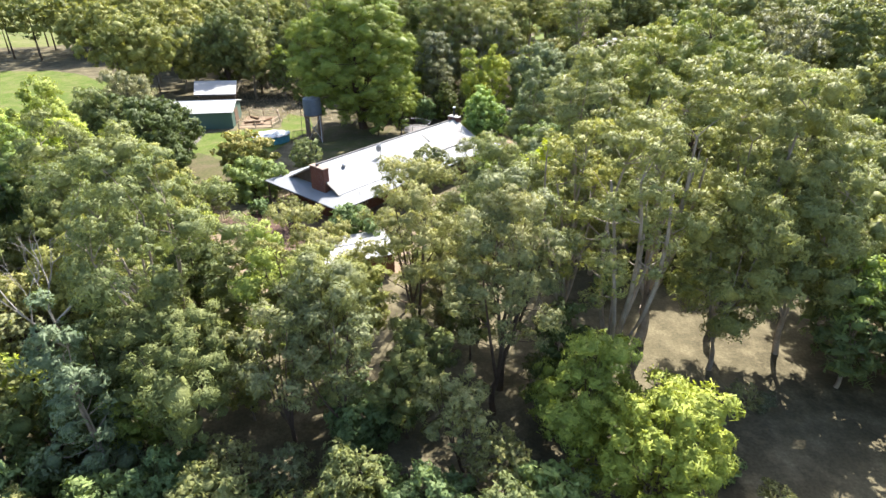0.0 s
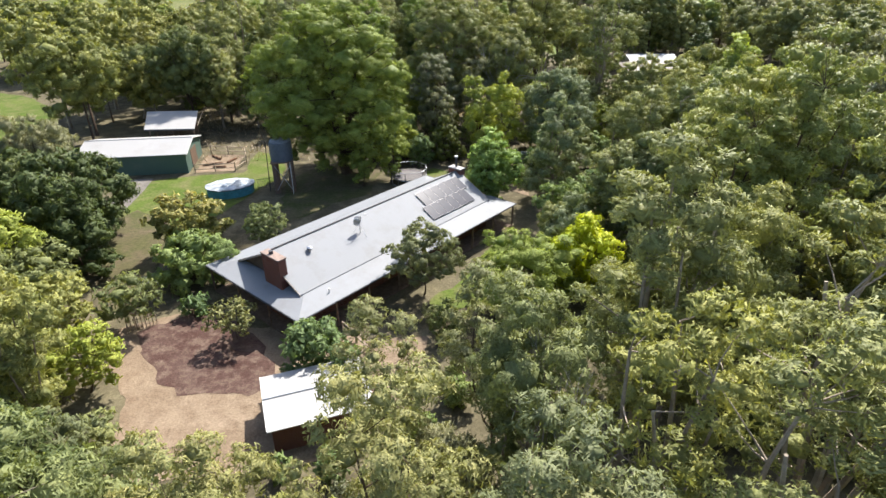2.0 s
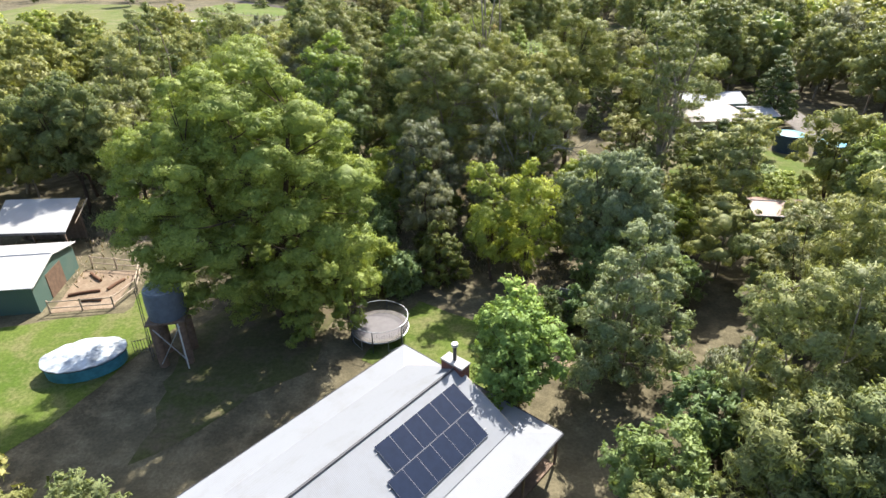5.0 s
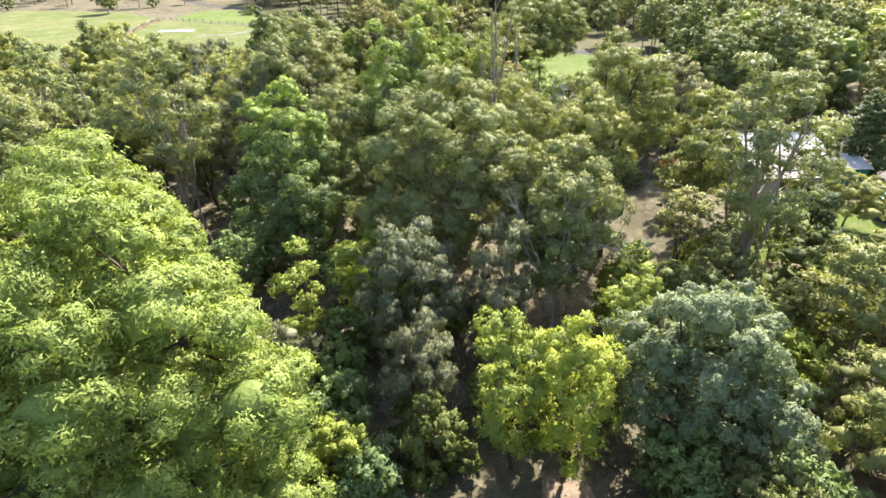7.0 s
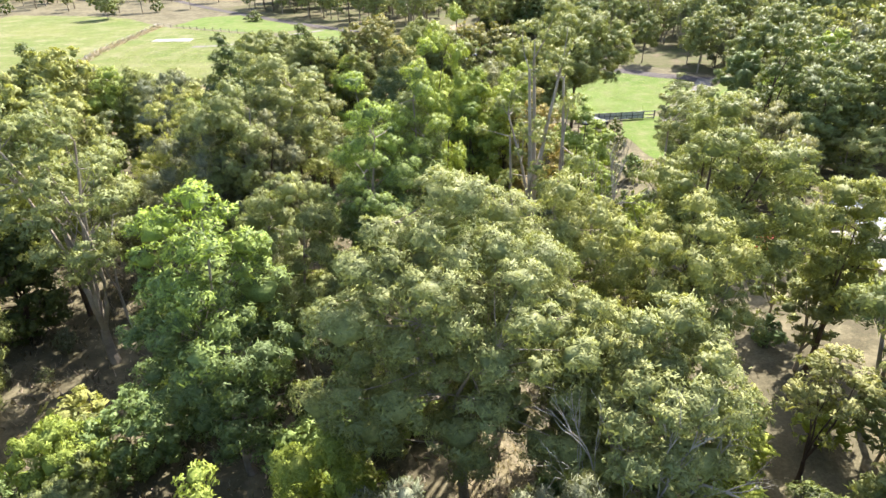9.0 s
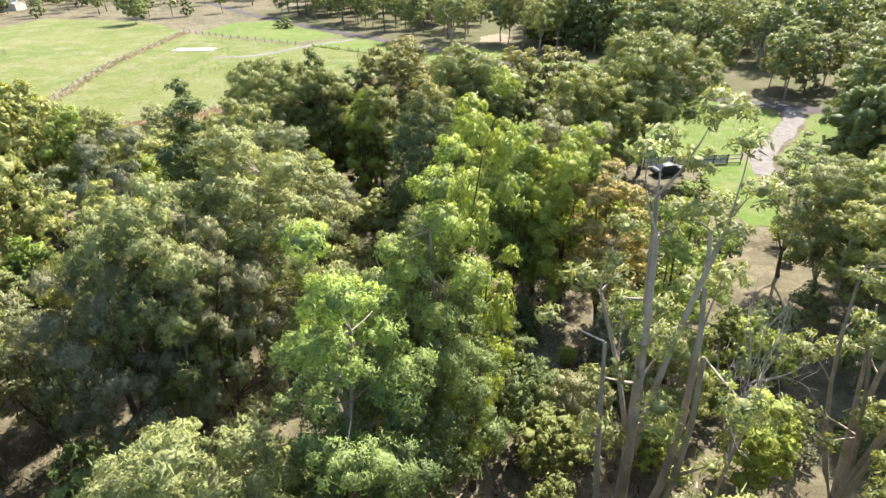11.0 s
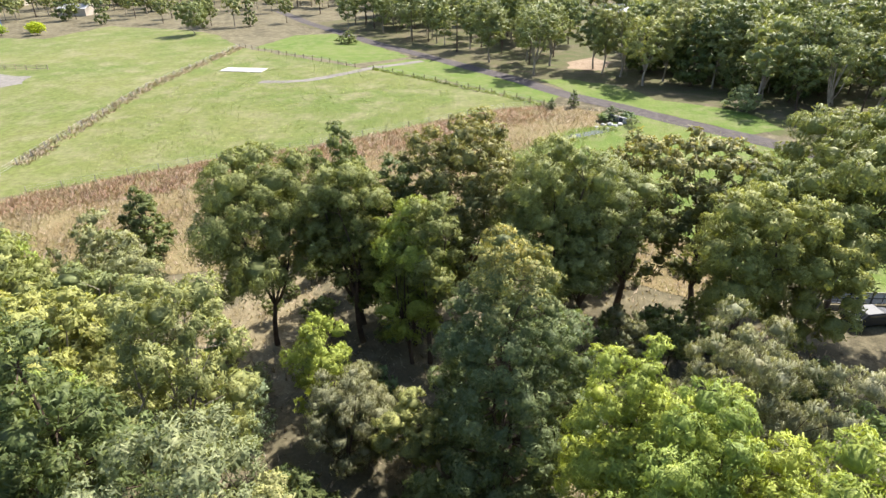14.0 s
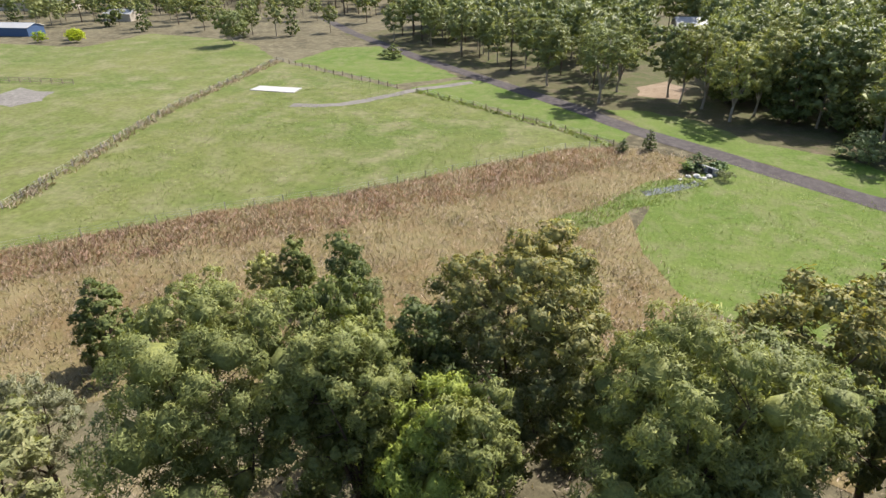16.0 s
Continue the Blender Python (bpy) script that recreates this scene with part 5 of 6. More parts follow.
def solar_array():
    a = thing("solar_array", CX, CY, 0, TURN_H, "twelve dark solar panels on rails over the iron roof", "solar panels")
    tilt = math.atan2(5.0 - 2.92, 4.05)
    dv = 1.62 * math.cos(tilt)
    for row, u0, n in ((0, 4.45, 6), (1, 3.85, 6)):
        v0 = -0.62 - row * (dv + 0.02)
        for j in (0.3, 1.25):
            v = v0 - j * math.cos(tilt)
            x, y, z = on_roof(u0 - 0.15, v, 0.05)
            x2 = u0 + n * 1.01 + 0.15
            part("rail", piped((((x, y, z), (x2, y, z)), 0.025), sides=4), ALU, a)
            for k in range(4):
                px = x + 0.1 + k * (x2 - x - 0.2) / 3
                part("foot", boxed((px - 0.03, y - 0.03, z - 0.055, px + 0.03, y + 0.03, z - 0.02)), ALU, a)
        for k in range(n):
            u = u0 + k * 1.0
            fr = bmesh.new()
            slab(fr, (on_roof(u, v0, 0.12), on_roof(u, v0 - dv, 0.12), on_roof(u + 0.99, v0 - dv, 0.12), on_roof(u + 0.99, v0, 0.12)), 0.04)
            p = part("panel", fr, ALU, a)
            gl = bmesh.new()
            slab(gl, (on_roof(u + 0.012, v0 - 0.012, 0.126), on_roof(u + 0.012, v0 - dv + 0.012, 0.126), on_roof(u + 0.978, v0 - dv + 0.012, 0.126), on_roof(u + 0.978, v0 - 0.012, 0.126)), 0.005)
            part("glass_face", gl, PV, p, "blue-black glass cells")


def roof_antenna():
    x, y = at_house(-3.4, -1.7)
    a = thing("roof_antenna", x, y, on_roof(0, -1.7)[2], TURN_H, "galvanised television mast with dish and aerial on the roof", "antenna")
    part("mast", piped((((0, 0, -0.02), (0, 0, 1.5)), 0.03)), METAL, a)
    for an in (40, 160, 280):
        c, s = math.cos(radians(an)), math.sin(radians(an))
        dz = -abs(0) if s >= 0 else 0
        part("stay", piped((((c * 0.7, s * 0.7, s * 0.7 * 0.5136 - 0.01), (0, 0, 0.9)), 0.012), sides=4), METAL, a)
    bm = bmesh.new()
    rings = []
    for k in range(5):
        r = 0.45 * k / 4
        rings.append([bm.verts.new((r * math.cos(i * math.tau / 18), 0.22 * (r / 0.45) ** 2 + 0.05, 1.05 + r * math.sin(i * math.tau / 18))) for i in range(18)] if k else [bm.verts.new((0, 0.05, 1.05))])
    for i in range(18):
        bm.faces.new((rings[0][0], rings[1][i], rings[1][(i + 1) % 18]))
        for k in range(1, 4):
            bm.faces.new((rings[k][i], rings[k + 1][i], rings[k + 1][(i + 1) % 18], rings[k][(i + 1) % 18]))
    bmesh.ops.solidify(bm, geom=bm.faces[:], thickness=0.02)
    part("dish", bm, METAL, a, "grey satellite dish")
    runs = [(((-0.55, 0, 1.45), (0.75, 0, 1.45)), 0.014)]
    for k in range(7):
        w = 0.45 - 0.04 * k
        xx = -0.5 + 0.2 * k
        runs.append((((xx, -w, 1.47), (xx, w, 1.47)), 0.01))
    part("aerial", piped(*runs, sides=4), METAL, a)


homestead()
solar_array()
roof_antenna()


# ---- sheds and yard ----
def gable_shed(name, x, y, turn, w, d, eave, ridge, wall, roof, label, over=0.25):
    """A shed with its front along local x, its ridge parallel to the front."""
    s = thing(name, x, y, level(x, y), turn, label, "shed")
    t = 0.08
    part("wall", boxed((0, 0, 0, w, t, eave)), wall, s)
    part("wall", boxed((0, d - t, 0, w, d, eave)), wall, s)
    for x0 in (0, w - t):
        bm = bmesh.new()
        f = [bm.verts.new((x0 + q, yy, z)) for q in (0, t) for yy, z in ((t, 0), (d - t, 0), (d - t, eave), (d / 2, ridge - 0.05), (t, eave))]
        for q in ((0, 1, 2, 3, 4), (9, 8, 7, 6, 5), *((i, 5 + i, 5 + (i + 1) % 5, (i + 1) % 5) for i in range(5))):
            bm.faces.new([f[i] for i in q])
        bmesh.ops.recalc_face_normals(bm, faces=bm.faces)
        part("end_wall", bm, wall, s)
    k = (ridge - eave) / (d / 2)
    part("roof_slope", slab(bmesh.new(), ((-over, d / 2, ridge), (-over, -over, eave - over * k), (w + over, -over, eave - over * k), (w + over, d / 2, ridge)), 0.04), roof, s)
    part("roof_slope", slab(bmesh.new(), ((w + over, d / 2, ridge), (w + over, d + over, eave - over * k), (-over, d + over, eave - over * k), (-over, d / 2, ridge)), 0.04), roof, s)
    part("ridge_cap", piped((((-over, d / 2, ridge + 0.01), (w + over, d / 2, ridge + 0.01)), 0.06)), METAL, s)
    part("gutter", piped((((-over, -over - 0.05, eave - over * k - 0.03), (w + over, -over - 0.05, eave - over * k - 0.03)), 0.05)), WHITE, s)
    for sx in (-over - 0.02, w + over):
        for y0, y1 in ((-over, d / 2), (d + over, d / 2)):
            part("barge", slab(bmesh.new(), ((sx, y0, eave - over * k + 0.015), (sx + 0.03, y0, eave - over * k + 0.015), (sx + 0.03, y1, ridge + 0.015), (sx, y1, ridge + 0.015)), 0.14), WHITE, s)
    return s


shed = gable_shed("machinery_shed", -43.9, 83.9, 8.0, 12.4, 7.4, 2.6, 3.45, GREEN_WALL, SHED_ROOF, "long green steel shed with white gable roof")
part("side_door", boxed((12.4, 2.2, 0.02, 12.44, 4.8, 2.2)), plain("brown_door", (0.14, 0.09, 0.06), 0.8), shed, "brown sliding door")
s2 = thing("lean_to_shed", -39.4, 92.9, 0, 4, "open lean-to shed with pale skillion roof", "shed")
part("roof", slab(bmesh.new(), ((-0.5, 0.4, 3.25), (6.1, 0.4, 3.25), (5.1, 5.9, 4.25), (-1.9, 5.9, 4.25)), 0.05), SHED_ROOF, s2)
for x in (0, 3.0, 5.8):
    part("post", boxed((x, 0.5, 0, x + 0.12, 0.62, 3.2)), TIMBER, s2)
    part("post", boxed((x - 1.2, 5.5, 0, x - 1.08, 5.62, 4.1)), TIMBER, s2)
part("back_wall", boxed((-1.5, 5.64, 0, 4.8, 5.71, 4.1)), TIMBER, s2)
part("brace", piped((((5.6, 3.0, 2.9), (5.9, 5.6, 4.3)), 0.05)), PALE_TIMBER, s2)
part("front_fascia", boxed((-0.5, 0.34, 3.02, 6.1, 0.39, 3.22)), DARK_METAL, s2)


def rail_fence(name, points, height, rails, gap, post_mat, rail_mat, label, r=0.05, rr=0.04, group=""):
    """A fence of round posts with rails or wires through the given points."""
    x0, y0 = points[0]
    f = thing(name, x0, y0, level(x0, y0), 0, label, "fence", group)
    z0 = level(x0, y0)
    for (ax, ay), (bx, by) in zip(points, points[1:]):
        n = max(1, round(math.hypot(bx - ax, by - ay) / gap))
        for k in range(n):
            x, y = ax + (bx - ax) * k / n, ay + (by - ay) * k / n
            z = level(x, y) - z0
            part("post", piped((((x - x0, y - y0, z - 0.3), (x - x0, y - y0, z + height)), r), sides=6), post_mat, f)
        for h in rails:
            part("rail" if rr > 0.015 else "wire", piped((((ax - x0, ay - y0, level(ax, ay) - z0 + h), (bx - x0, by - y0, level(bx, by) - z0 + h)), rr), sides=5), rail_mat, f)
    x, y = points[-1]
    z = level(x, y) - z0
    part("post", piped((((x - x0, y - y0, z - 0.3), (x - x0, y - y0, z + height)), r), sides=6), post_mat, f)
    return f


rail_fence("pen_fence", [(-30.8, 85.6), (-26, 86.3), (-25.4, 89), (-26.6, 92.3), (-31.4, 93)], 1.2, (0.45, 1.05), 2.3, PALE_TIMBER, PALE_TIMBER, "weathered post and rail pen fence", 0.07, 0.05)
for i, (x, y, a, ln) in enumerate(((-29.6, 88.4, 20, 2.4), (-27.6, 89.8, 70, 1.8), (-30, 91, 140, 2.0), (-28.4, 87.3, 5, 1.6))):
    lg = part("log", piped((((-ln / 2, 0, 0.14), (0, 0.06, 0.15), (ln / 2, 0, 0.13)), 0.14), sides=8), BARK_RED)
    lg.matrix_world = pose(x, y, 0.03, 0, 0, a)
    tagged(lg, "cut log lying on the bare earth", "log", "logs in the pen")


def disc(r, z, n=32, sx=1.0):
    return [(sx * r * math.cos(i * math.tau / n), r * math.sin(i * math.tau / n), z) for i in range(n)]


def lathe(profile, n=32, sx=1.0):
    bm = bmesh.new()
    rings = [[bm.verts.new(p) for p in disc(r, z, n, sx)] for r, z in profile]
    for a, b in zip(rings, rings[1:]):
        for i in range(n):
            bm.faces.new((a[i], a[(i + 1) % n], b[(i + 1) % n], b[i]))
    bm.faces.new(rings[0][::-1])
    bm.faces.new(rings[-1])
    return bm


def covered_pool():
    p = thing("covered_pool", -24.2, 79.1, 0, 22, "oval above-ground pool under a faded tarpaulin", "pool")
    part("side", lathe(((1.75, 0), (1.78, 0.5), (1.75, 1.08)), 36, 1.45), TARP_BLUE, p, "teal pool wall")
    bm = lathe(((1.84, 1.02), (1.86, 1.1), (1.6, 1.2), (1.35, 1.25), (1.1, 1.3), (0.8, 1.33), (0.5, 1.36), (0.25, 1.37), (0.05, 1.38)), 36, 1.45)
    for v in bm.verts:
        v.co.z += 0.16 * noise.noise(v.co * 1.7) + 0.06 * noise.noise(v.co * 4.0)
    part("tarpaulin", bm, TARP_PALE, p, "faded blue-white tarpaulin")
    part("rope", piped((tuple(disc(1.87, 1.0, 24, 1.45)) + (disc(1.87, 1.0, 24, 1.45)[0],), 0.025), sides=4), DARK_METAL, p)


covered_pool()


def tank_stand():
    t = thing("water_tank", -18.2, 80.2, 0, 12, "dark blue-grey water tank on a tall stand", "water tank")
    part("tank", lathe(((1.22, 3.72), (1.25, 4.4), (1.25, 5.1), (1.22, 5.75), (1.17, 5.85))), POLY_TANK, t)
    part("lid", lathe(((1.19, 5.8), (1.12, 5.92), (0.6, 6.06), (0.12, 6.1))), plain("weathered_lid", (0.2, 0.22, 0.25), 0.6, vary=0.4), t, "weathered domed lid")
    part("platform", boxed((-1.25, -1.25, 3.58, 1.25, 1.25, 3.72)), TIMBER, t)
    for x in (-0.85, 0.85):
        for y in (-0.85, 0.85):
            part("leg", lathe_at(0.32, 0.0, 3.58, x, y), TIMBER, t, "dark weathered timber post")
    part("brace", piped((((-0.85, -1.2, 0.4), (0.85, -1.2, 3.3)), 0.04), (((0.85, -1.2, 0.4), (-0.85, -1.2, 3.3)), 0.04)), METAL, t)
    runs = [(((-1.75, s, 0), (-1.6, s, 5.9)), 0.025) for s in (-0.2, 0.2)]
    for k in range(16):
        f = 0.3 + k * 0.35
        runs.append((((-1.75 + 0.15 * f / 5.9, -0.2, f), (-1.75 + 0.15 * f / 5.9, 0.2, f)), 0.018))
    part("ladder", piped(*runs, sides=4), DARK_METAL, t)
    part("pipe", piped((((0.9, -1.6, 0), (0.9, -1.6, 3.8)), 0.05)), WHITE, t)


def lathe_at(r, z0, z1, x, y, n=14):
    bm = lathe(((r, z0), (r * 0.96, z1)), n)
    for v in bm.verts:
        v.co.x += x
        v.co.y += y
    return bm


tank_stand()


def trampoline():
    t = thing("trampoline", -4.0, 82.6, 0, 10, "round trampoline with safety net on tall poles", "trampoline")
    n, R, z = 40, 2.1, 0.9
    part("mat", lathe(((1.75, z - 0.015), (1.75, z)), n), MAT_BLACK, t, "grey-black jumping mat")
    bm = bmesh.new()
    a = [bm.verts.new(p) for p in disc(1.72, z + 0.01, n)]
    b = [bm.verts.new(p) for p in disc(R, z + 0.03, n)]
    for i in range(n):
        bm.faces.new((a[i], b[i], b[(i + 1) % n], a[(i + 1) % n]))
    bmesh.ops.solidify(bm, geom=bm.faces[:], thickness=0.03)
    part("edge_pad", bm, PAD, t, "faded pale safety pad")
    ring = disc(R + 0.02, z - 0.03, n)
    part("frame", piped((ring + ring[:1], 0.035), sides=5), METAL, t)
    top = disc(R, 1.8, n)
    part("top_ring", piped((top + top[:1], 0.02), sides=5), METAL, t)
    for k in range(6):
        an = k * math.tau / 6 + 0.2
        c, s = math.cos(an), math.sin(an)
        part("pole", piped((((R * 1.03 * c, R * 1.03 * s, 0), (R * 1.03 * c, R * 1.03 * s, 1.85)), 0.035)), DARK_METAL, t)
    for k in range(4):
        an = k * math.tau / 4 + 0.5
        p0, p1 = an - 0.3, an + 0.3
        part("leg", piped((((R * math.cos(p0), R * math.sin(p0), z - 0.05), (R * math.cos(p0), R * math.sin(p0), 0.03), (R * math.cos(p1), R * math.sin(p1), 0.03), (R * math.cos(p1), R * math.sin(p1), z - 0.05)), 0.025)), METAL, t)
    runs = []
    for i in range(72):
        an = i * math.tau / 72
        runs.append((((R * math.cos(an), R * math.sin(an), z + 0.05), (R * math.cos(an), R * math.sin(an), 1.8)), 0.006))
    for k in range(9):
        rg = disc(R, z + 0.06 + k * 0.095, 36)
        runs.append((rg + rg[:1], 0.005))
    part("net", piped(*runs, sides=3), NETTING, t, "black safety netting")


trampoline()


def basketball_hoop():
    b = thing("basketball_hoop", 10.1, 84.0, level(10.1, 84), -28, "portable basketball hoop with grey backboard", "basketball hoop")
    part("base", boxed((-0.45, 0.3, 0, 0.45, 1.2, 0.18), bevel=0.04), DARK_METAL, b)
    part("pole", piped((((0, 0.6, 0.1), (0, 0.6, 2.2), (0, 0.15, 2.75)), 0.05)), DARK_METAL, b)
    bd = part("backboard", boxed((-0.68, 0.0, 2.3, 0.68, 0.05, 3.2), bevel=0.02), plain("smoky_board", (0.16, 0.17, 0.17), 0.3), b)
    part("border", boxed((-0.7, -0.01, 2.28, 0.7, -0.002, 2.33), (-0.7, -0.01, 3.17, 0.7, -0.002, 3.22), (-0.7, -0.01, 2.33, -0.65, -0.002, 3.17), (0.65, -0.01, 2.33, 0.7, -0.002, 3.17)), WHITE, bd)
    rg = [(0.23 * math.cos(i * math.tau / 20), -0.28 + 0.23 * math.sin(i * math.tau / 20), 2.5) for i in range(21)]
    part("rim", piped((rg, 0.012), sides=5), CAR_RED, b)


basketball_hoop()
sh = gable_shed("garden_shed", -9.4, 41.0, 20, 5.6, 4.2, 2.05, 2.25, BRICK, SHED_ROOF, "small brick store with a white iron roof")
rail_fence("picket_fence", [(-25.2, 58.3), (-23.6, 59.8)], 1.1, (0.3, 0.9), 0.22, WHITE, WHITE, "short run of white picket fence", 0.03, 0.03)
rail_fence("paling_gate", [(-23.2, 52.4), (-21.6, 53.6)], 1.1, (0.3, 0.9), 0.25, PALE_TIMBER, PALE_TIMBER, "weathered timber paling gate", 0.035, 0.035)
rail_fence("pool_fence", [(-21.5, 80.4), (-19.8, 81.2)], 1.2, (0.2, 1.1), 0.18, DARK_METAL, DARK_METAL, "black steel pool fence", 0.02, 0.02)
rail_fence("ramp_rail", [(-7.3, 52.4), (-5.1, 50.1), (-6.7, 47.8)], 1.0, (0.5, 0.98), 1.6, PALE_TIMBER, PALE_TIMBER, "pale timber handrail by the yard", 0.06, 0.08)


def garden_bench():
    b = thing("garden_table", 6.3, 61.8, 0, 30, "grey timber picnic table with two benches", "table")
    for k in range(5):
        part("board", boxed((-0.9, -0.4 + k * 0.16, 0.7, 0.9, -0.26 + k * 0.16, 0.75)), GREY_TIMBER, b)
    for y in (-0.8, 0.62):
        part("bench", boxed((-0.9, y, 0.42, 0.9, y + 0.25, 0.47)), GREY_TIMBER, b)
    for x in (-0.65, 0.65):
        part("trestle", piped((((x, -0.7, 0), (x, -0.15, 0.7)), 0.045), (((x, 0.7, 0), (x, 0.15, 0.7)), 0.045), (((x, -0.75, 0.4), (x, 0.8, 0.4)), 0.04)), GREY_TIMBER, b)


garden_bench()


# ---- neighbour's house ----
def cottage():
    g = level(38, 126)
    h = thing("cottage", 34.2, 124.2, g, 2, "cream weatherboard cottage with faded pinkish iron hip roof", "house")
    w, d, e, r = 8.2, 8.0, 2.6, 3.9
    iron = corrugated("faded_iron", (0.25, 0.215, 0.19), (0.2, 0.165, 0.145), pitch=0.19, rough=0.6)
    part("wall", boxed((0, 0, 0, w, 0.15, e)), CREAM, h)
    part("wall", boxed((0, d - 0.15, 0, w, d, e)), CREAM, h)
    part("wall", boxed((0, 0.15, 0, 0.15, d - 0.15, e)), CREAM, h)
    part("wall", boxed((w - 0.15, 0.15, 0, w, d - 0.15, e)), CREAM, h)
    o = 0.5
    a, b, c, f = (-o, -o, e), (w + o, -o, e), (w + o, d + o, e), (-o, d + o, e)
    p, q = (w / 2 - 1, d / 2, r), (w / 2 + 1, d / 2, r)
    for mat, cs in ((iron, (p, a, b, q)), (iron, (q, c, f, p))):
        part("roof_slope", slab(bmesh.new(), cs, 0.04), mat, h)
    for cs in ((a, p, f), (b, c, q)):
        part("roof_hip", slab(bmesh.new(), cs, 0.04), iron, h)
    for x in (1.6, 3.4, 4.6, 5.8):
        wd = part("door" if x > 3 else "window", boxed((x, -0.05, 0.05 if x > 3 else 0.9, x + 1.0, -0.003, 2.1)), WHITE if x > 4 else TIMBER, h)
        part("pane", boxed((x + 0.1, -0.07, 0.3 if x > 3 else 1.0, x + 0.9, -0.052, 2.0)), GLASS, wd)
    for x in (-0.3, w + 0.2):
        part("post", boxed((x, -0.4, 0, x + 0.1, -0.3, e)), WHITE, h)
    gable_shed("teal_shed", 43.6, 127, 2, 3.4, 5.0, 2.5, 3.0, TEAL_WALL, SHED_ROOF, "teal green steel shed")
    s = gable_shed("back_wing", 36.5, 133.2, 2, 9.0, 6.0, 2.7, 3.6, CREAM, ROOF, "pale roofed rear wing of the cottage")


cottage()
gable_shed("brown_roof_shed", 30.0, 96.9, -8, 5.0, 4.0, 2.0, 2.5, WALL_DARK, corrugated("brown_roof", (0.22, 0.13, 0.10), (0.28, 0.2, 0.16), pitch=0.19), "low dark shed with a faded red-brown iron roof")


def round_tank(x, y, r, hgt, label):
    t = thing("rainwater_tank", x, y, level(x, y), 0, label, "water tank", "tanks by the cottage")
    pr = [(r, 0)]
    for k in range(8):
        z = hgt * (k + 0.5) / 8
        pr += [(r * 1.015, z), (r, z + hgt / 16)]
    part("shell", lathe(pr + [(r * 0.98, hgt)]), NAVY_TANK, t)
    part("lid", lathe(((r * 0.99, hgt), (r * 0.5, hgt + 0.18), (0.2, hgt + 0.24))), TARP_BLUE, t, "faded blue lid")


round_tank(45.0, 119.6, 1.75, 2.2, "navy corrugated rainwater tank")
round_tank(48.6, 116.6, 1.7, 1.9, "navy corrugated rainwater tank")


def car(name, x, y, turn, paint, label):
    c = thing(name, x, y, level(x, y) + 0.03, turn, label, "car")
    bm = bmesh.new()
    prof = [(-2.1, 0.35), (-2.15, 0.75), (-1.9, 0.95), (-1.5, 1.0), (-0.95, 1.42), (0.55, 1.45), (1.2, 1.0), (2.0, 0.88), (2.15, 0.6), (2.1, 0.3)]
    l = [bm.verts.new((px, -0.85 + (0.12 if pz > 1.1 else 0), pz)) for px, pz in prof]
    r = [bm.verts.new((px, 0.85 - (0.12 if pz > 1.1 else 0), pz)) for px, pz in prof]
    bm.faces.new(l)
    bm.faces.new(r[::-1])
    for i in range(len(prof)):
        j = (i + 1) % len(prof)
        bm.faces.new((l[i], r[i], r[j], l[j]))
    bmesh.ops.recalc_face_normals(bm, faces=bm.faces)
    bmesh.ops.bevel(bm, geom=bm.edges[:], offset=0.05, segments=2, affect="EDGES", profile=0.5)
    body = part("body", bm, paint, c, smooth=False)
    part("windscreen", slab(bmesh.new(), ((0.62, -0.62, 1.44), (1.14, -0.68, 1.08), (1.14, 0.68, 1.08), (0.62, 0.62, 1.44)), 0.01), GLASS, body)
    part("rear_window", slab(bmesh.new(), ((-1.02, 0.62, 1.4), (-1.46, 0.68, 1.08), (-1.46, -0.68, 1.08), (-1.02, -0.62, 1.4)), 0.01), GLASS, body)
    for s in (-1, 1):
        part("side_window", boxed((-0.85, s * 0.80 - 0.01, 1.08, 0.85, s * 0.80 + 0.01, 1.32)), GLASS, body)
    for px in (-1.35, 1.35):
        for s in (-1, 1):
            w = part("wheel", piped((((px, s * 0.68, 0.32), (px, s * 0.88, 0.32)), 0.32), sides=16), RUBBER, c)
            part("rim", piped((((px, s * 0.875, 0.32), (px, s * 0.89, 0.32)), 0.2), sides=12), ALU, w)


car("red_car", 29.2, 134.8, 15, CAR_RED, "red hatchback parked between the trees")
car("dark_wagon", 22.2, 179.6, 20, CAR_DARK, "dark car parked in the shade by the fence")


# ---- fences, slab and far buildings ----
def panel_fence():
    x0, y0, x1, y1 = 19.6, 182.0, 33.2, 184.7
    f = thing("panel_fence", x0, y0, 0, math.degrees(math.atan2(y1 - y0, x1 - x0)), "dark timber fence with pale sheet panels", "fence")
    L = math.hypot(x1 - x0, y1 - y0)
    n = 7
    for k in range(n + 1):
        x = L * k / n
        part("post", boxed((x - 0.07, -0.07, 0, x + 0.07, 0.07, 1.45)), DARK_METAL, f)
    for z in (0.12, 0.66, 1.22):
        part("rail", boxed((0, -0.04, z, L, 0.04, z + 0.1)), DARK_METAL, f)
    for k in range(n - 1):
        for s in (0, 1):
            a = L * (k + s * 0.5) / n + 0.08
            part("panel", boxed((a, -0.015, 0.24, a + L / n / 2 - 0.08, 0.015, 1.2)), plain("pale_sheet", (0.45, 0.46, 0.47), 0.5) if not bpy.data.materials.get("pale_sheet") else bpy.data.materials["pale_sheet"], f)
        part("upright", boxed((L * (k + 0.5) / n - 0.03, -0.04, 0.2, L * (k + 0.5) / n + 0.03, 0.04, 1.22)), DARK_METAL, f)


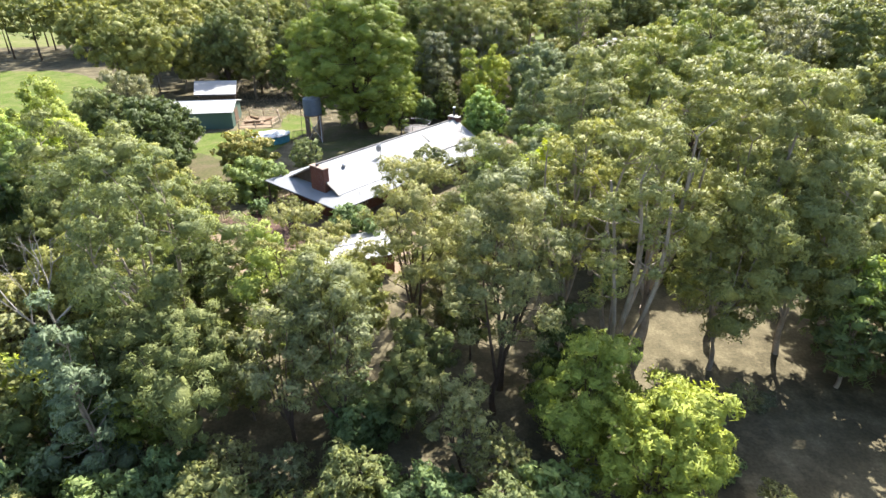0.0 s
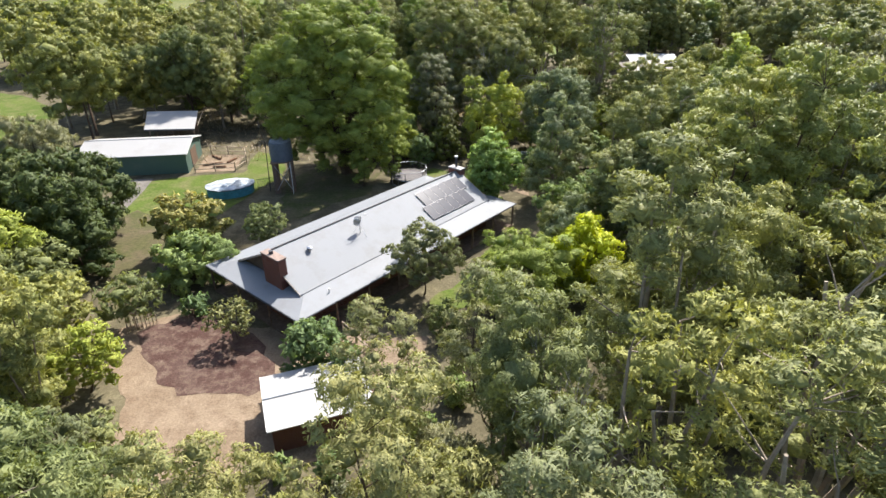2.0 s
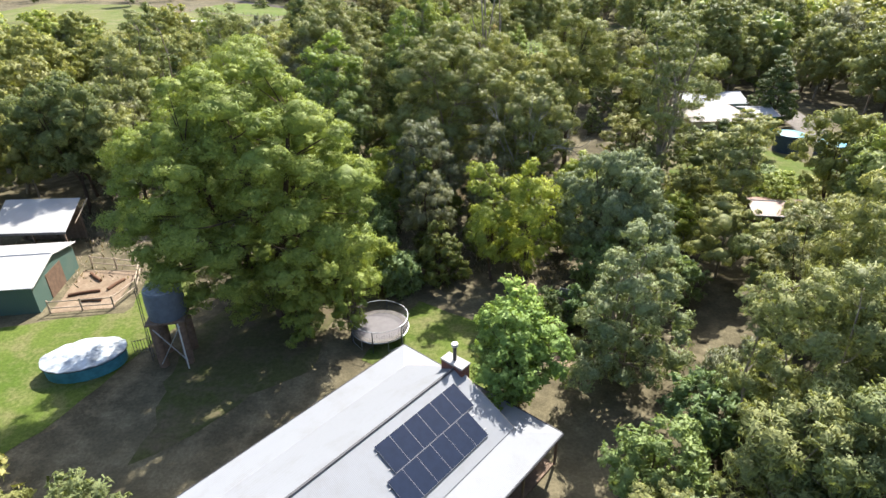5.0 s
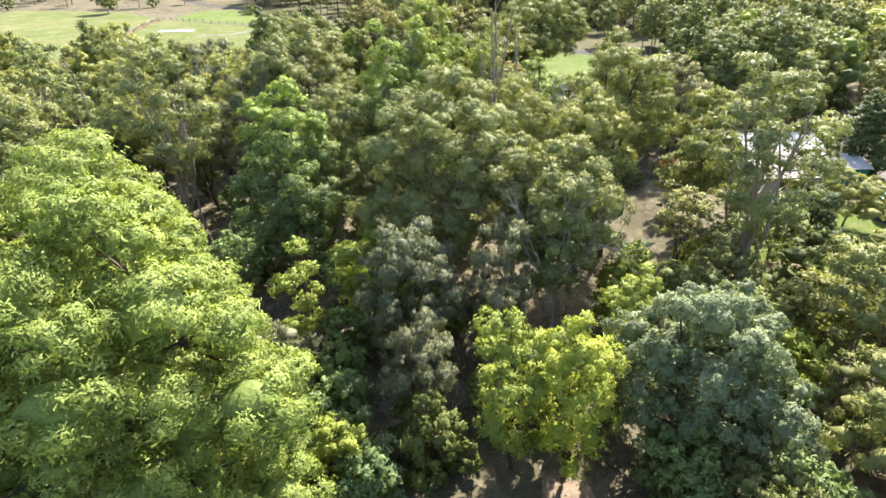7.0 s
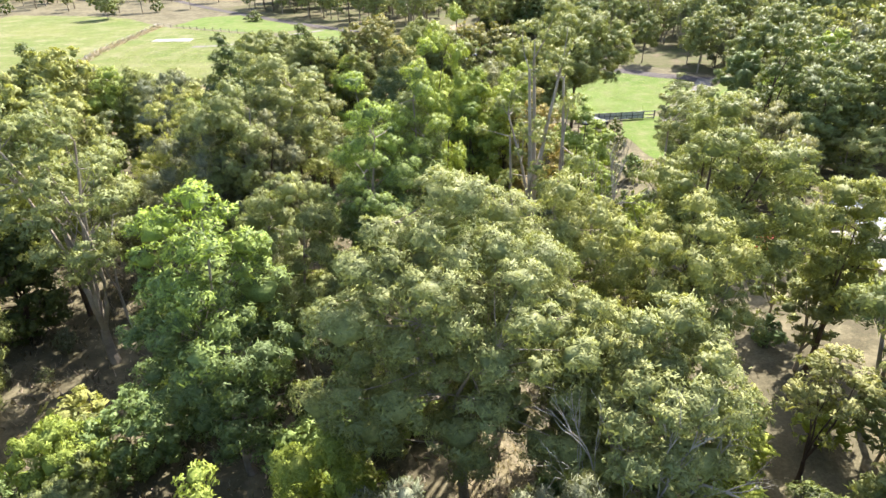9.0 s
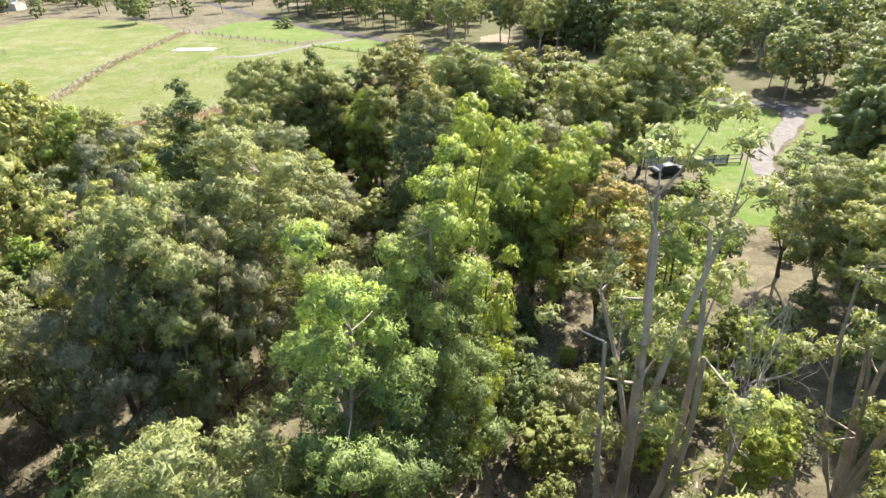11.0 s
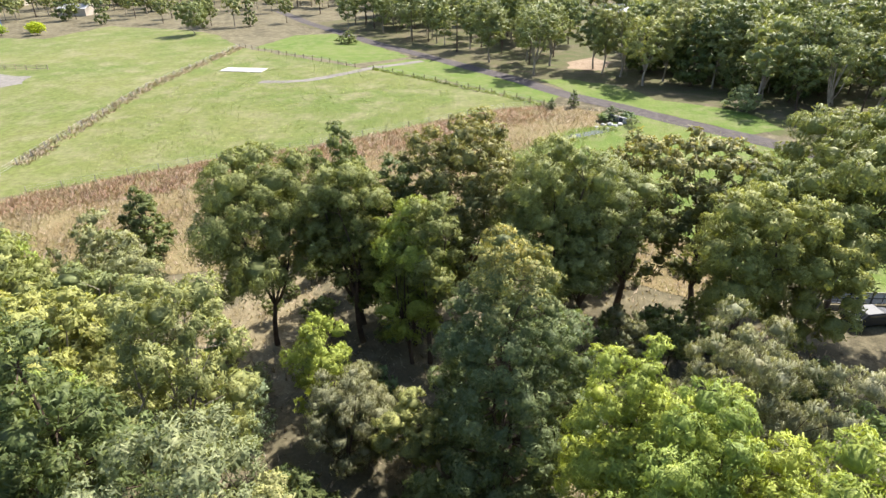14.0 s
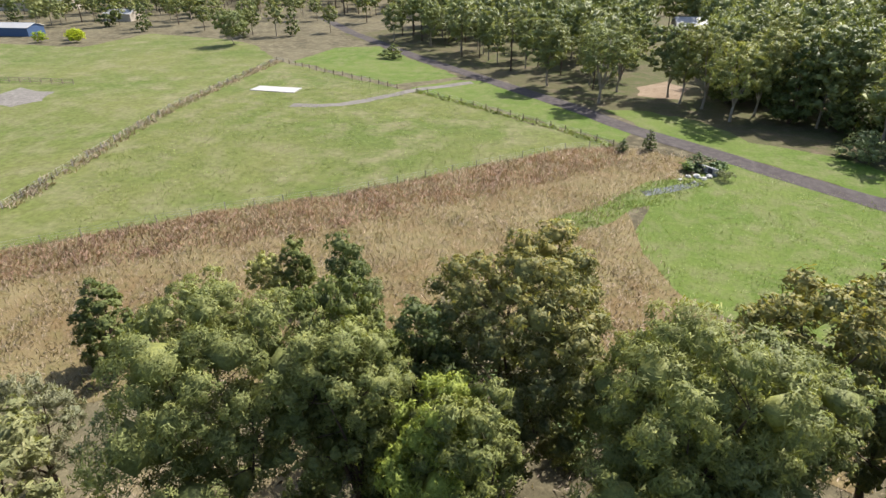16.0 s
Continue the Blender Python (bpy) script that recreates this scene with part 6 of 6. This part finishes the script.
panel_fence()
WIRES = (0.35, 0.7, 1.05)
rail_fence("paddock_fence", [(-80, 180), (-85.1, 196.5), (-89.3, 211.3), (-96.5, 240.8), (-105.1, 293.2)], 1.2, WIRES, 4.0, GREY_TIMBER, METAL, "grey timber post and wire paddock fence", 0.08, 0.012, "paddock fences")
rail_fence("paddock_fence", [(-105.1, 293.2), (-87.7, 284.3), (-71.5, 277.1), (-59.7, 270.7)], 1.2, WIRES, 3.5, TIMBER, METAL, "dark timber post and wire paddock fence", 0.08, 0.012, "paddock fences")
rail_fence("paddock_fence", [(-54.5, 269.5), (-36.1, 259), (-19.3, 249.1), (-10.8, 243.1)], 1.2, WIRES, 3.5, TIMBER, METAL, "dark timber post and wire paddock fence", 0.08, 0.012, "paddock fences")
rail_fence("reed_fence", [(-74.3, 187.7), (-56.8, 204.9), (-44.9, 213.4), (-32.5, 225.4), (-18, 239.5), (-10.8, 243.1)], 1.1, WIRES, 4.0, GREY_TIMBER, METAL, "thin post and wire fence along the reeds", 0.05, 0.01, "paddock fences")
rail_fence("yard_fence", [(-160, 249), (-134.5, 253)], 1.3, (0.4, 0.8, 1.2), 3.0, PALE_TIMBER, PALE_TIMBER, "pale timber rail fence", 0.09, 0.06, "paddock fences")
sl = part("concrete_slab", slab(bmesh.new(), [(x, y, level(x, y) + 0.15) for x, y in ((-91, 260), (-80, 260.4), (-80.6, 265), (-91.2, 264.2))][::1], 0.3), CONCRETE)
tagged(sl, "pale concrete slab lying in the paddock", "slab")
gable_shed("far_shed", -232, 306, 10, 16, 8, 3.0, 4.2, plain("blue_sheet", (0.05, 0.09, 0.18), 0.6), SHED_ROOF, "distant dark blue farm shed")
gable_shed("far_barn", -312, 372, 10, 34, 14, 4.5, 7.0, CREAM, SHED_ROOF, "distant long barn with pale roof")
gable_shed("far_cottage", -226, 352, 10, 12, 8, 3.0, 4.5, CREAM, SHED_ROOF, "distant cottage with pale roof")
gable_shed("far_bungalow", 2, 378, 12, 17, 9, 2.8, 5.2, CREAM, SHED_ROOF, "distant bungalow with pale roof among trees")


# ---- the creek culvert ----
def culvert():
    c = thing("culvert", 2.6, 235.4, level(2.6, 235.4), -38, "grey concrete pipe culvert under the road bank", "culvert")
    part("headwall", boxed((-1.9, -0.15, -0.2, 1.9, 0.15, 1.0), bevel=0.03), CONCRETE, c)
    for x in (-0.8, 0.8):
        n = 20
        ring = [(x + 0.5 * math.cos(i * math.tau / n), 0, 0.5 + 0.5 * math.sin(i * math.tau / n)) for i in range(n + 1)]
        pipe = part("pipe_mouth", piped((tuple((a, -0.22, b) for a, _, b in ring), 0.07), sides=6), CONCRETE, c)
        # no hole is cut: a black sheet stands in for the pipe's inner shade
        part("dark_bore", boxed((x - 0.36, -0.17, 0.14, x + 0.36, -0.155, 0.86), bevel=0.0), NETTING, pipe, "black sheet painted in for the shade inside the pipe")


def boulder(x, y, r, seed):
    bm = bmesh.new()
    bmesh.ops.create_icosphere(bm, subdivisions=3, radius=r)
    for v in bm.verts:
        v.co *= 1 + 0.35 * noise.noise(v.co * (1.3 / r) + Vector((seed, 0, 0)))
        v.co.z = max(-0.25 * r, v.co.z * 0.65)
    ob = part("boulder", bm, plain("pale_stone", (0.42, 0.40, 0.37), 0.9, bump=0.4), None, "")
    ob.matrix_world = pose(x, y, level(x, y) + 0.2 * r, 0, 0, seed * 40)
    tagged(ob, "pale grey stone beside the creek", "rock", "stones by the creek")


culvert()
for i, (x, y, r) in enumerate(((1.4, 233.2, 0.55), (0.2, 232.9, 0.4), (2.2, 232.6, 0.45), (-0.9, 231.4, 0.35), (1.0, 231.0, 0.3), (3.0, 233.6, 0.5))):
    boulder(x, y, r, i)


# ---- grasses ----
REED_EDGE = [(-74.3, 187.2), (-56.8, 204.4), (-44.9, 212.9), (-32.5, 224.9), (-18, 239), (-10.8, 242.6), (-8, 237), (-17, 227), (-31, 213), (-44, 202), (-57, 192), (-75, 176)]
blades("reed_bed", REED_EDGE, 22000, (0.2, 0.55), 0.09, LEAF["reed"], "dry russet reeds and rank grass", 1, 0.7, 0.6)
blades("reed_grass", REEDS, 60000, (0.15, 0.5), 0.08, LEAF["dry"], "straw-coloured long grass among the reeds", 2, 0.8, 0.6)
blades("creek_sedge", GULLY, 3000, (0.15, 0.45), 0.09, LEAF["green_blade"], "green sedge along the creek", 3, 0.5, 0.6)
blades("wood_floor_grass", [(-40, 90), (18, 90), (18, 182), (-40, 182)], 24000, (0.15, 0.45), 0.12, LEAF["dry"], "dry straw grass on the wood floor", 4, 0.8, 0.6)
blades("fence_weeds", [(-86.6, 196.5), (-90.8, 211.3), (-98, 240.8), (-106.6, 293.2), (-103.4, 293.2), (-95, 240.8), (-87.8, 211.3), (-83.6, 196.5)], 5000, (0.2, 0.6), 0.16, LEAF["dry"], "rank dry weeds along the fence", 5, 0.4, 0.6)
blades("verge_weeds", [(-54.5, 270.3), (-36.1, 259.8), (-19.3, 249.9), (-10.8, 243.9), (-10.8, 242.3), (-19.3, 248.3), (-36.1, 258.2), (-54.5, 268.7)], 2500, (0.2, 0.6), 0.16, LEAF["green_blade"], "rank green weeds along the fence", 6, 0.3, 0.6)
blades("lawn_weeds", RIGHT_LAWN, 14000, (0.06, 0.22), 0.07, LEAF["green_blade"], "rank tufts in the lush creek grass", 7, 0.6, 0.9)
blades("paddock_tufts", [(-72, 192), (-45, 216), (-18, 241), (-56, 268), (-96, 290), (-88, 215)], 14000, (0.06, 0.2), 0.12, LEAF["green_blade"], "scattered grass tufts in the paddock", 8, 0.7, 0.9)
for i, g in enumerate(GLADES):
    blades("glade_tufts", g, 700, (0.15, 0.4), 0.05, LEAF["dry"], "straw-coloured dry grass tufts", 20 + i, 0.5, 0.5)
